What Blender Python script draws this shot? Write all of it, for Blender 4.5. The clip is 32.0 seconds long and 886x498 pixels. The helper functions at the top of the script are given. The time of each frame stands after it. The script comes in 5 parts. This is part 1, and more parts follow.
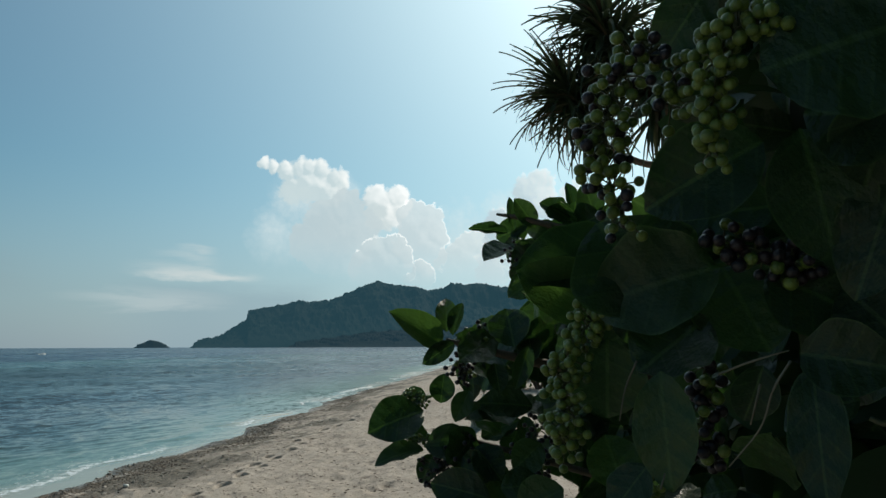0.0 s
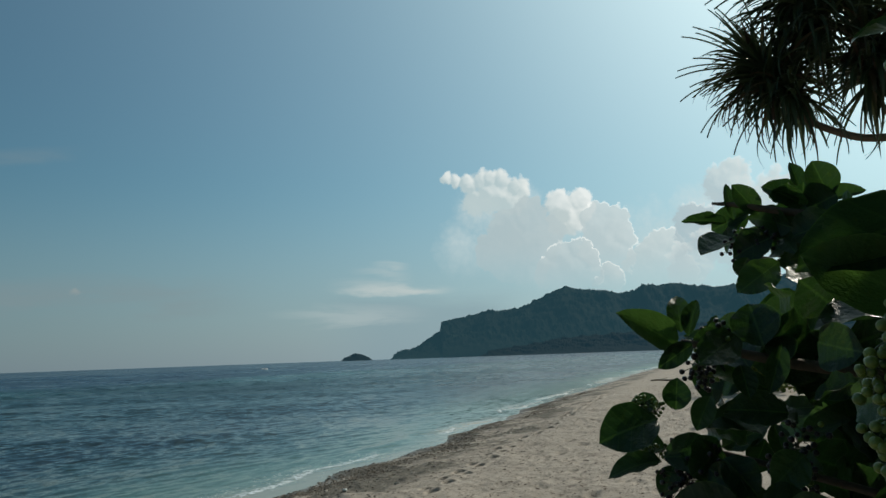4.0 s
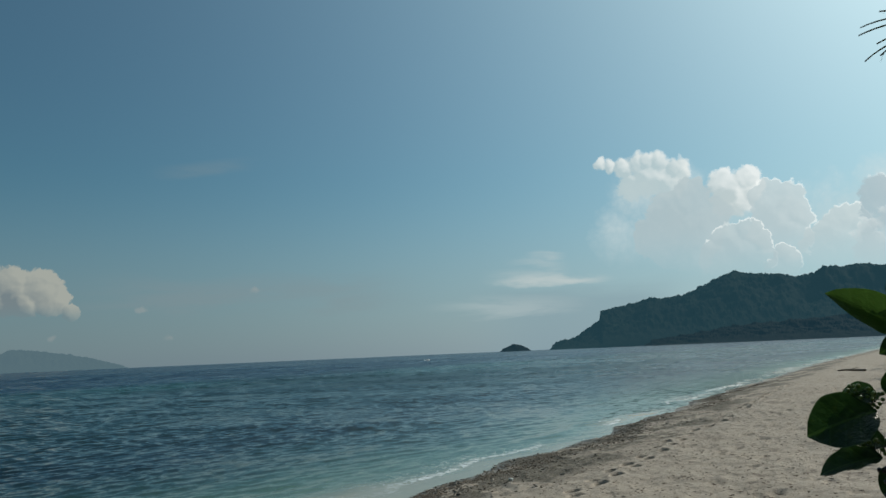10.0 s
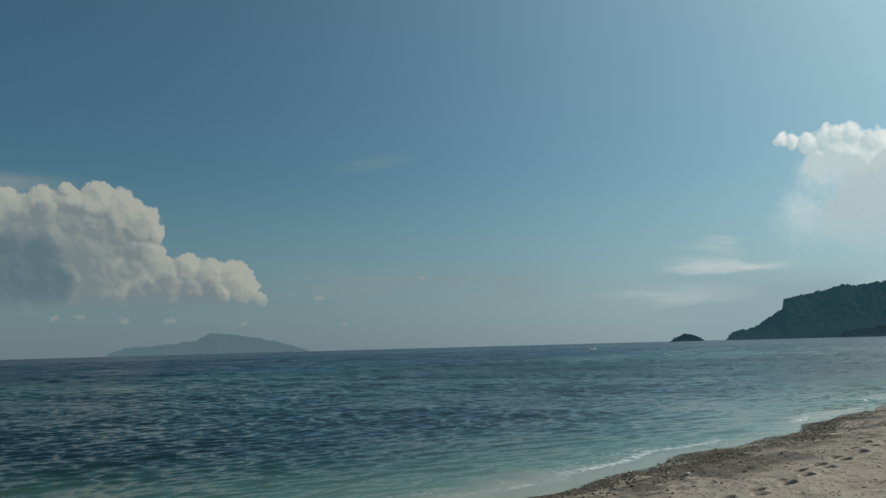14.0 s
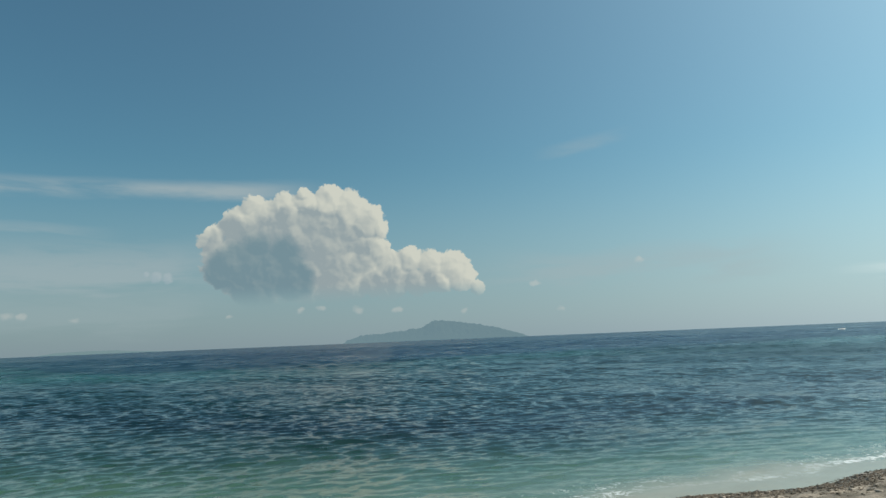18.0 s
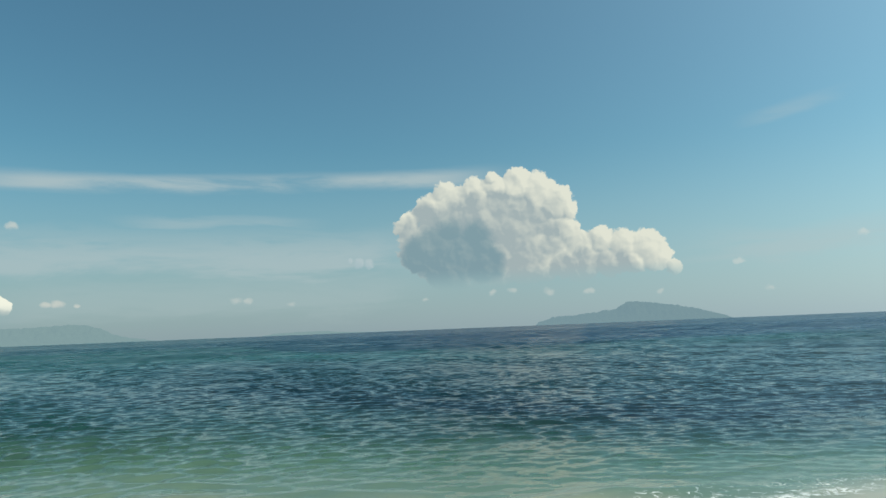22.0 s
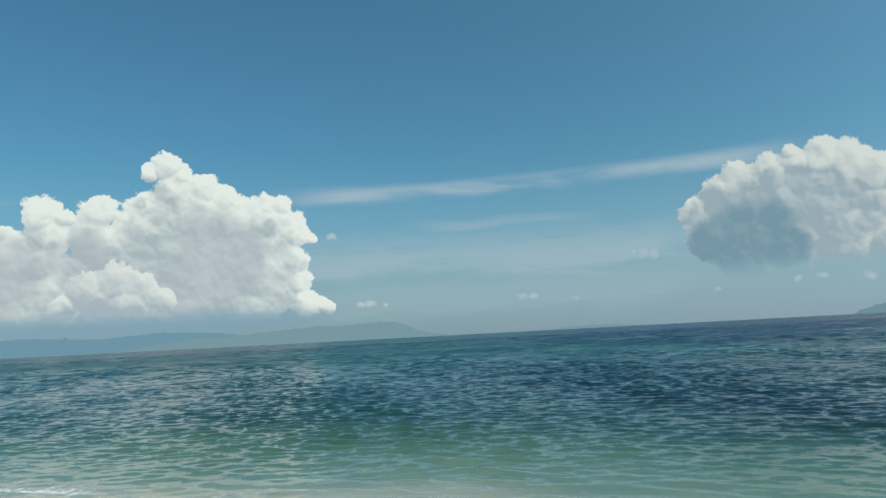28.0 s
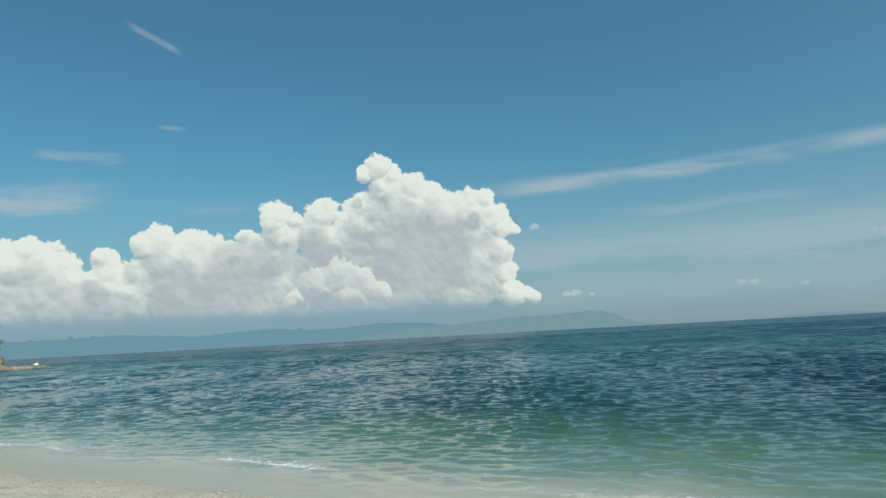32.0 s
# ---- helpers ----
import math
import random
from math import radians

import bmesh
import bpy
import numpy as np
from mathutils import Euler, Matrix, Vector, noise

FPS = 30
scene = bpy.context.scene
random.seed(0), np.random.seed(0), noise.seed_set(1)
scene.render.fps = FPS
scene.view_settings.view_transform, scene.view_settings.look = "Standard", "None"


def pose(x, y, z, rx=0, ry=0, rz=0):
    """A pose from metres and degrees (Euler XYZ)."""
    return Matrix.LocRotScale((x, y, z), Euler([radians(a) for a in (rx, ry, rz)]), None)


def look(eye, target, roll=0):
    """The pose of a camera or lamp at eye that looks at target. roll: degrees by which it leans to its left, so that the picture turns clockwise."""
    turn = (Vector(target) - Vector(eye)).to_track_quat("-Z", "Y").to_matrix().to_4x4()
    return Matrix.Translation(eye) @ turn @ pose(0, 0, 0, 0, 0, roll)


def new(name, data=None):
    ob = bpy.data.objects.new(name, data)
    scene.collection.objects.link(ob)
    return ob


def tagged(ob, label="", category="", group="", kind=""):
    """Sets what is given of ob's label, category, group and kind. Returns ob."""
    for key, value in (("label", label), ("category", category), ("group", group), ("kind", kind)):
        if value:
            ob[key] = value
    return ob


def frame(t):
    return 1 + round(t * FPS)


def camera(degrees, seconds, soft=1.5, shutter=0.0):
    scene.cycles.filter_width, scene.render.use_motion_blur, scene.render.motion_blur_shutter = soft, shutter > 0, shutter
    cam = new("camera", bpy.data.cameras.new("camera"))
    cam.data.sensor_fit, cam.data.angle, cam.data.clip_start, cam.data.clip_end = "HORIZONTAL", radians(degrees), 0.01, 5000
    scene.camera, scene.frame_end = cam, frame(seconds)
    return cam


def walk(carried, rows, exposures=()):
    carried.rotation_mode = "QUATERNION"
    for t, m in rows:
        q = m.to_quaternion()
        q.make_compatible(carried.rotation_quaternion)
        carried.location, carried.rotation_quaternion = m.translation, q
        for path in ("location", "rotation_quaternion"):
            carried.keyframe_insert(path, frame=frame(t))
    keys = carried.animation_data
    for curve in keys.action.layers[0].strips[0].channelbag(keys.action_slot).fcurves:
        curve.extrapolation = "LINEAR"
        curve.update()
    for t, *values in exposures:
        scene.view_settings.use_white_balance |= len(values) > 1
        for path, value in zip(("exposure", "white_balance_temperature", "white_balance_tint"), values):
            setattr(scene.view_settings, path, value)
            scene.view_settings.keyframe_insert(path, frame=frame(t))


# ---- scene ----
cam = camera(64.0, 32.0, soft=1.5)
PATH = [
    (0.0, -0.004, 0.005, 2.002, 0.00, 7.79, 0.27),
    (0.5, -0.007, 0.009, 2.003, 1.90, 8.18, 0.40),
    (1.0, -0.013, 0.014, 2.004, 4.27, 8.36, 0.17),
    (1.5, -0.020, 0.020, 2.006, 6.31, 8.39, 0.44),
    (2.0, -0.026, 0.028, 2.005, 8.28, 8.32, 0.78),
    (2.5, -0.032, 0.034, 2.004, 10.06, 8.48, 0.93),
    (3.0, -0.040, 0.037, 2.003, 11.97, 8.40, 1.16),
    (3.5, -0.049, 0.039, 2.002, 13.76, 8.59, 1.72),
    (5.5, -0.056, 0.041, 1.999, 19.01, 8.34, 1.68),
    (6.0, -0.064, 0.042, 1.998, 20.24, 8.32, 1.52),
    (6.5, -0.072, 0.044, 1.997, 21.15, 8.26, 1.48),
    (7.0, -0.076, 0.046, 1.996, 22.10, 8.37, 1.35),
    (7.5, -0.078, 0.049, 1.996, 23.33, 8.46, 1.74),
    (8.0, -0.079, 0.052, 1.996, 24.43, 8.64, 2.09),
    (8.5, -0.080, 0.053, 1.996, 24.95, 8.61, 2.37),
    (9.0, -0.081, 0.053, 1.997, 25.89, 8.32, 2.36),
    (9.5, -0.083, 0.051, 1.997, 26.85, 8.48, 2.60),
    (10.0, -0.084, 0.044, 1.999, 27.92, 8.42, 2.47),
    (10.5, -0.083, 0.032, 2.000, 29.25, 8.53, 2.32),
    (11.0, -0.084, 0.015, 2.002, 30.54, 8.39, 2.22),
    (11.5, -0.083, -0.002, 2.004, 31.84, 8.42, 2.42),
    (12.0, -0.083, -0.018, 2.004, 33.33, 8.48, 2.18),
    (12.5, -0.085, -0.031, 2.004, 35.38, 8.24, 2.08),
    (13.0, -0.087, -0.041, 2.003, 37.03, 8.08, 1.96),
    (13.5, -0.088, -0.050, 2.002, 38.90, 7.99, 2.04),
    (14.0, -0.090, -0.057, 2.001, 41.02, 7.90, 1.56),
    (14.5, -0.090, -0.063, 2.000, 42.71, 7.97, 1.28),
    (16.5, -0.091, -0.065, 2.000, 51.49, 7.67, 2.23),
    (17.0, -0.091, -0.066, 2.000, 53.36, 7.40, 2.44),
    (17.5, -0.092, -0.067, 2.000, 55.71, 7.20, 2.51),
    (18.0, -0.093, -0.068, 2.000, 58.39, 7.27, 2.37),
    (18.5, -0.094, -0.070, 2.000, 60.62, 7.31, 2.42),
    (19.0, -0.095, -0.071, 2.000, 63.18, 7.30, 2.42),
    (19.5, -0.096, -0.073, 2.000, 65.05, 7.00, 2.40),
    (20.0, -0.097, -0.074, 2.000, 66.97, 6.96, 2.45),
    (20.5, -0.098, -0.076, 2.000, 68.70, 7.01, 2.24),
    (21.0, -0.099, -0.078, 2.000, 70.57, 6.88, 2.51),
    (21.5, -0.100, -0.080, 2.000, 72.19, 6.69, 2.72),
    (22.0, -0.102, -0.082, 2.000, 73.72, 6.43, 2.30),
    (22.5, -0.103, -0.084, 2.000, 75.23, 6.50, 2.06),
    (23.0, -0.104, -0.086, 2.000, 77.84, 7.04, 2.28),
    (23.5, -0.106, -0.088, 2.000, 80.19, 6.95, 2.59),
    (24.0, -0.107, -0.090, 2.000, 82.24, 7.09, 2.75),
    (24.5, -0.108, -0.092, 2.000, 84.25, 7.02, 2.98),
    (25.0, -0.109, -0.094, 2.000, 86.37, 7.13, 3.13),
    (25.5, -0.111, -0.096, 2.000, 88.09, 7.29, 3.45),
    (27.5, -0.115, -0.102, 2.000, 94.94, 7.24, 3.24),
    (28.0, -0.116, -0.104, 2.000, 96.43, 6.95, 3.00),
    (28.5, -0.117, -0.105, 2.000, 98.39, 6.90, 2.80),
    (29.0, -0.118, -0.106, 2.000, 100.19, 6.61, 2.86),
    (29.5, -0.118, -0.107, 2.000, 102.33, 6.33, 2.93),
    (30.0, -0.119, -0.108, 2.000, 104.18, 6.65, 2.94),
    (30.5, -0.119, -0.109, 2.000, 106.12, 6.80, 2.43),
    (31.0, -0.120, -0.110, 2.000, 108.13, 6.72, 2.52),
    (31.5, -0.120, -0.110, 2.000, 110.04, 6.73, 2.96),
    (32.0, -0.120, -0.110, 2.000, 112.92, 6.99, 3.09),
]
EXPOSURES = [(0.0, -0.36, 6600, 10), (3.0, -0.60, 6600, 8), (6.0, -0.60, 6600, 8), (10.0, -0.60, 6500, 8), (13.5, -0.61, 6600, 8), (17.0, -0.05, 6700, 10), (20.0, 0.29, 6900, 8), (25.0, 0.45, 6750, 8), (28.0, 0.25, 6200, 8), (32.0, 0.24, 6300, 8)]
walk(cam, [(t, pose(x, y, z, 90 + pitch, roll, yaw)) for t, x, y, z, yaw, pitch, roll in PATH], EXPOSURES)

# ---- sky and sun ----
SUN_AZ, SUN_EL = -30.0, 37.0          # degrees to the left of +y, and above the horizon


def heading(az, el=0.0):
    """Unit vector: az degrees to the left of +y, el degrees up."""
    a, e = radians(az), radians(el)
    return Vector((-math.sin(a) * math.cos(e), math.cos(a) * math.cos(e), math.sin(e)))


class Net:
    """Short hand for node trees."""

    def __init__(self, tree):
        self.t = tree
        self.t.nodes.clear()

    def add(self, kind, **values):
        n = self.t.nodes.new(kind)
        for key, v in values.items():
            if key == "blend":
                n.blend_type = v
            elif key == "op":
                n.operation = v
            elif key == "data":
                n.data_type = v
        return n

    def put(self, socket, v):
        if isinstance(v, bpy.types.NodeSocket):
            self.t.links.new(v, socket)
        elif isinstance(v, (tuple, list)) and len(v) == 3 and socket.type == "RGBA":
            socket.default_value = (*v, 1)
        else:
            socket.default_value = v

    def math(self, op, a, b=0.0, c=0.0, clamp=False):
        n = self.add("ShaderNodeMath", op=op)
        n.use_clamp = clamp
        for i, v in enumerate((a, b, c)):
            self.put(n.inputs[i], v)
        return n.outputs[0]

    def vmath(self, op, a, b=(0, 0, 0)):
        n = self.add("ShaderNodeVectorMath", op=op)
        self.put(n.inputs[0], a)
        if op == "SCALE":
            self.put(n.inputs[3], b)
        else:
            self.put(n.inputs[1], b)
        return n.outputs["Value"] if op in ("DOT_PRODUCT", "LENGTH") else n.outputs[0]

    def mix(self, f, a, b, blend="MIX"):
        n = self.add("ShaderNodeMix", data="RGBA")
        n.blend_type = blend
        self.put(n.inputs[0], f), self.put(n.inputs[6], a), self.put(n.inputs[7], b)
        return n.outputs[2]

    def noise(self, vec, scale, detail=4.0, rough=0.55, distort=0.0, w=None):
        n = self.add("ShaderNodeTexNoise")
        self.put(n.inputs["Vector"], vec)
        self.put(n.inputs["Scale"], scale), self.put(n.inputs["Detail"], detail)
        self.put(n.inputs["Roughness"], rough), self.put(n.inputs["Distortion"], distort)
        return n.outputs[0]

    def step(self, v, a, b, lo=0.0, hi=1.0):
        n = self.add("ShaderNodeMapRange")
        n.interpolation_type = "SMOOTHSTEP"
        for i, x in enumerate((v, a, b, lo, hi)):
            self.put(n.inputs[i], x)
        return n.outputs[0]

    def ramp(self, f, stops):
        n = self.add("ShaderNodeValToRGB")
        r = n.color_ramp
        while len(r.elements) < len(stops):
            r.elements.new(0.5)
        for e, (p, c) in zip(r.elements, stops):
            e.position, e.color = p, (*c, 1)
        self.put(n.inputs[0], f)
        return n.outputs[0]

    def sep(self, v):
        n = self.add("ShaderNodeSeparateXYZ")
        self.put(n.inputs[0], v)
        return n.outputs

    def join(self, x, y, z):
        n = self.add("ShaderNodeCombineXYZ")
        for i, v in enumerate((x, y, z)):
            self.put(n.inputs[i], v)
        return n.outputs[0]

    def bump(self, h, strength=0.3, distance=0.01, normal=None):
        n = self.add("ShaderNodeBump")
        self.put(n.inputs["Height"], h), self.put(n.inputs["Strength"], strength), self.put(n.inputs["Distance"], distance)
        if normal:
            self.put(n.inputs["Normal"], normal)
        return n.outputs[0]


def build_world():
    world = bpy.data.worlds.new("sky")
    world.use_nodes = True
    scene.world = world
    n = Net(world.node_tree)
    sky = n.add("ShaderNodeTexSky")
    sky.sky_type, sky.sun_disc = "NISHITA", False
    sky.sun_elevation, sky.sun_rotation = radians(SUN_EL), radians(-SUN_AZ)
    sky.altitude, sky.air_density, sky.dust_density, sky.ozone_density = 0, 1.0, 0.9, 0.6
    way = n.add("ShaderNodeTexCoord").outputs["Generated"]
    x, y, z = n.sep(way)
    az = n.math("MULTIPLY", n.math("ARCTAN2", n.math("MULTIPLY", x, -1), y), 57.2958)
    el = n.math("MULTIPLY", n.math("ARCSINE", z), 57.2958)
    flat = n.join(n.math("MULTIPLY", az, 0.10), n.math("MULTIPLY", el, 0.55), 0)
    grain = n.noise(flat, 1.0, 5, 0.6, 0.3)
    wob = n.math("SUBTRACT", grain, 0.5)

    def band(az0, az1, el0, slope, half, soft_az, strength, wobble=1.0, bow=0.0):
        """A long thin veil of high cloud between two headings."""
        along = n.math("SUBTRACT", az, (az0 + az1) / 2)
        mid = n.math("ADD", n.math("MULTIPLY", along, slope), el0)
        if bow:
            mid = n.math("ADD", mid, n.math("MULTIPLY", n.math("MULTIPLY", along, along), bow))
        off = n.math("ADD", n.math("SUBTRACT", el, mid), n.math("MULTIPLY", wob, wobble * half * 2))
        across = n.step(n.math("ABSOLUTE", off), half, half * 0.15)
        ends = n.math("MULTIPLY", n.step(az, az0, az0 + soft_az), n.step(az, az1, az1 - soft_az))
        return n.math("MULTIPLY", n.math("MULTIPLY", across, ends), n.math("MULTIPLY", n.step(grain, 0.2, 0.62), strength))

    veils = [
        band(66, 112, 11.85, -0.022, 0.95, 9, 0.8, 0.55),
        band(72, 114, 6.0, 0.0, 2.8, 8, 0.62, 0.9),
        band(72, 110, 3.2, 0.0, 2.4, 8, 0.30, 0.8),
        band(41.5, 51, 14.9, -0.14, 0.75, 4, 0.26, 0.8),
        band(28, 58, 5.2, 0.0, 1.9, 10, 0.45, 1.1),
        band(82, 100, 8.8, 0.01, 0.8, 6, 0.4, 1.5),
        band(132.6, 137, 23.0, 0.42, 0.35, 1.0, 0.45, 1.0),
        band(132.2, 135, 16.7, 0.0, 0.22, 1.2, 0.4, 1.0),
        band(136.4, 143.4, 14.3, 0.0, 0.4, 1.5, 0.4, 2.0),
        band(136.5, 150, 11.0, -0.12, 1.2, 5, 0.8, 1.4),
        band(126, 134, 10.6, 0.0, 0.5, 3, 0.2, 1.2),
    ]
    total = veils[0]
    for v in veils[1:]:
        total = n.math("MAXIMUM", total, v)
    streaks = [band(13.5, 25, 5.6, 0.02, 0.6, 4, 0.8, 2.2), band(17, 23, 6.5, 0.0, 0.9, 3, 0.5, 2.6), band(17.4, 21.2, 7.4, 0.0, 0.5, 1.6, 0.5, 3.0), band(15, 30, 3.6, 0.0, 0.8, 6, 0.35, 2.0)]
    bright = streaks[0]
    for v in streaks[1:]:
        bright = n.math("MAXIMUM", bright, v)
    sun = tuple(heading(SUN_AZ, SUN_EL))
    near = n.math("MAXIMUM", n.vmath("DOT_PRODUCT", way, sun), 0.0)
    glow = n.math("POWER", near, 4.0)
    # light that the moist air near the sea throws back, stronger towards the sun
    haze = n.math("MULTIPLY", n.step(el, 15.0, -0.5), n.math("ADD", 0.78, n.math("MULTIPLY", glow, 0.18)))
    haze_colour = n.mix(n.math("MULTIPLY", n.math("POWER", near, 2.0), 0.85), (3.75, 4.9, 5.9), (9.3, 10.6, 11.9))
    clear = n.mix(1.0, sky.outputs[0], (0.60, 1.13, 1.18), "MULTIPLY")
    base = n.mix(haze, clear, haze_colour)
    base = n.mix(n.math("MULTIPLY", glow, 0.72), base, (8.2, 12.0, 12.8))
    wide = n.math("POWER", n.math("MULTIPLY_ADD", n.vmath("DOT_PRODUCT", way, sun), 0.5, 0.5), 3.0)
    base = n.mix(n.math("MULTIPLY", wide, 0.35), base, (5.3, 6.9, 8.0))
    base = n.mix(n.math("MULTIPLY", n.math("POWER", near, 12.0), 0.6), base, (22.0, 25.0, 25.4))
    gain = n.math("MULTIPLY_ADD", n.math("POWER", n.math("MULTIPLY_ADD", n.vmath("DOT_PRODUCT", way, sun), 0.5, 0.5), 2.0), 0.66, 0.75)
    base = n.vmath("SCALE", base, gain)
    veil_colour = n.mix(glow, (4.35, 5.45, 5.95), (11.8, 13.0, 12.9))
    shower = n.math("MULTIPLY", n.math("MULTIPLY", n.step(az, 27, 19), n.step(az, 8, 13)), n.math("MULTIPLY", n.step(n.math("MULTIPLY_ADD", wob, 3.0, el), 5.6, 3.6), 0.55))
    base = n.mix(shower, base, (4.6, 6.7, 7.8))
    base = n.mix(total, base, veil_colour)
    base = n.mix(bright, base, (10.6, 11.8, 11.8))
    # heaped clouds, described by heading and elevation in degrees
    q = n.join(az, el, 0)
    for scale, amount in ((0.35, 0.8), (1.1, 0.6), (3.2, 0.11)):
        t = n.add("ShaderNodeTexNoise")
        n.put(t.inputs["Vector"], n.join(az, el, 0)), n.put(t.inputs["Scale"], scale), n.put(t.inputs["Detail"], 2.0)
        q = n.vmath("ADD", q, n.vmath("MULTIPLY", n.vmath("SUBTRACT", t.outputs["Color"], (0.5, 0.5, 0.5)), (amount, amount, 0)))

    murk = n.noise(q, 0.2, 2, 0.5)

    def heap(lobes, billow, tight, squash):
        """Node group: thickness of a cloud along a line of sight, as rounded masses with smaller and smaller billows."""
        tree = bpy.data.node_groups.new("cloud heap", "ShaderNodeTree")
        tree.interface.new_socket("at", in_out="INPUT", socket_type="NodeSocketVector")
        tree.interface.new_socket("thickness", in_out="OUTPUT", socket_type="NodeSocketFloat")
        tree.interface.new_socket("form", in_out="OUTPUT", socket_type="NodeSocketFloat")
        tree.interface.new_socket("mass", in_out="OUTPUT", socket_type="NodeSocketFloat")
        k = Net(tree)
        at = k.add("NodeGroupInput").outputs[0]
        d = None
        for a, e, r in lobes:
            v = k.add("ShaderNodeVectorMath", op="MULTIPLY_ADD")
            k.put(v.inputs[0], at), k.put(v.inputs[1], (1 / r, squash / r, 0)), k.put(v.inputs[2], (-a / r, -e * squash / r, 0))
            one = k.vmath("LENGTH", v.outputs[0])
            d = one if d is None else k.math("SMOOTH_MIN", d, one, tight)
        h = k.math("MULTIPLY", k.math("SUBTRACT", 1.0, k.math("MULTIPLY", d, d)), 0.6)
        puff, form = 0.0, 0.0
        for scale, amount, share in ((0.42, 0.30, 1.0), (0.95, 0.27, 0.85), (2.1, 0.20, 0.36), (4.6, 0.11, 0.10), (9.5, 0.05, 0.0)):
            t = k.add("ShaderNodeTexVoronoi")
            t.feature, t.voronoi_dimensions = "SMOOTH_F1", "2D"
            k.put(t.inputs["Vector"], at), k.put(t.inputs["Scale"], scale), k.put(t.inputs["Smoothness"], 0.25)
            one = k.math("MULTIPLY", k.math("SUBTRACT", 0.45, t.outputs["Distance"]), amount * billow)
            puff = k.math("ADD", puff, one)
            form = k.math("ADD", form, k.math("MULTIPLY", one, share))
        out = k.add("NodeGroupOutput")
        k.put(out.inputs[0], k.math("ADD", h, puff))
        k.put(out.inputs[1], k.math("ADD", k.math("MULTIPLY", h, 1.15), form))
        k.put(out.inputs[2], k.math("MULTIPLY", h, 1.15))
        return tree

    def use(tree, at):
        g = n.add("ShaderNodeGroup")
        g.node_tree = tree
        n.put(g.inputs[0], at)
        return g.outputs

    def cloud(under, lobes, toward, lit, shade, low, high, dense=1.0, billow=1.0, relief=1.0, rim=None, soft=0.12, tight=0.18, even=0.55, squash=1.0, rim_from=0.35, dark=None):
        tree = heap(lobes, billow, tight, squash)
        f, g, _ = use(tree, q)
        g2 = use(tree, n.vmath("ADD", q, (toward[0] * 0.28, toward[1] * 0.28, 0)))[1]
        g3 = use(tree, n.vmath("ADD", q, (toward[0] * 2.2, toward[1] * 2.2, 0)))[2]
        light = n.math("ADD", even, n.math("MULTIPLY", n.math("SUBTRACT", g, g2), 3.0 * relief))
        light = n.math("SUBTRACT", light, n.math("MULTIPLY", n.step(g3, -0.1, 0.65), 0.85 * relief))
        light = n.math("SUBTRACT", light, n.math("MULTIPLY", n.step(murk, 0.35, 0.72), 0.3 * relief))
        light = n.math("MULTIPLY_ADD", light, 0.62, 0.28, clamp=True)
        tone = n.mix(light, shade, lit)
        if dark:
            spots, colour, amount = dark
            mask = 0.0
            for a, e, r in spots:
                v = n.add("ShaderNodeVectorMath", op="MULTIPLY_ADD")
                n.put(v.inputs[0], q), n.put(v.inputs[1], (1 / r, 1 / r, 0)), n.put(v.inputs[2], (-a / r, -e / r, 0))
                mask = n.math("MAXIMUM", mask, n.step(n.math("MULTIPLY_ADD", f, -0.5, n.vmath("LENGTH", v.outputs[0])), 1.0, 0.45))
            tone = n.mix(n.math("MULTIPLY", mask, amount), tone, n.mix(light, colour, n.mix(0.25, colour, lit)))
        if rim:
            edge = n.math("MULTIPLY", n.step(f, 0.20, 0.05), n.math("MULTIPLY", n.step(light, rim_from, rim_from + 0.25), n.step(n.noise(q, 0.8, 2, 0.5), 0.30, 0.50)))
            tone = n.mix(edge, tone, rim)
        cover = n.math("MULTIPLY", n.step(f, 0.0, soft), n.math("MULTIPLY", n.step(el, low, high), dense))
        return n.mix(cover, under, tone)

    RIM, SUNWARD = (21.0, 21.5, 21.0), (-0.75, 0.66)
    north = cloud(base, [(11.7, 11.4, 2.74), (9.8, 9, 3.65), (13.2, 8.5, 2.74), (6.6, 7.9, 4.11), (3.9, 10.1, 2.74), (1.1, 8.1, 3.65), (-1.8, 7.8, 4.11), (-3.8, 6.7, 3.65), (8.6, 12, 2.28), (-5.2, 10.1, 2.74)], SUNWARD, (14.8, 16.2, 16.4), (10.9, 12.8, 13.2), 2.6, 11.0, 0.75, 0.6, 0.7, None, 0.9, even=0.4)
    north = cloud(north, [(14.5, 14.2, 0.64), (13.7, 14, 0.68), (12.6, 13.9, 0.91), (11.6, 14.2, 0.91), (10.8, 14.2, 0.82), (10, 14, 1), (8.7, 13.3, 1.1), (10.5, 12.9, 1.64), (12.1, 12.3, 1.37), (9.3, 12.3, 1.37)], SUNWARD, (16.6, 17.2, 16.8), (9.8, 11.8, 12.2), 8.8, 12.4, 0.85, 0.9, 1.3, RIM, 0.3, even=0.1, rim_from=0.3)
    north = cloud(north, [(5.2, 11.5, 1.55), (3.7, 12.1, 1.1), (4.7, 10.6, 1.64), (3.3, 11.1, 1)], SUNWARD, (17.8, 18.2, 17.9), (10.5, 12.0, 12.2), 7.0, 10.2, 0.85, 1.1, 1.0, RIM, 0.3, even=0.5, rim_from=0.5)
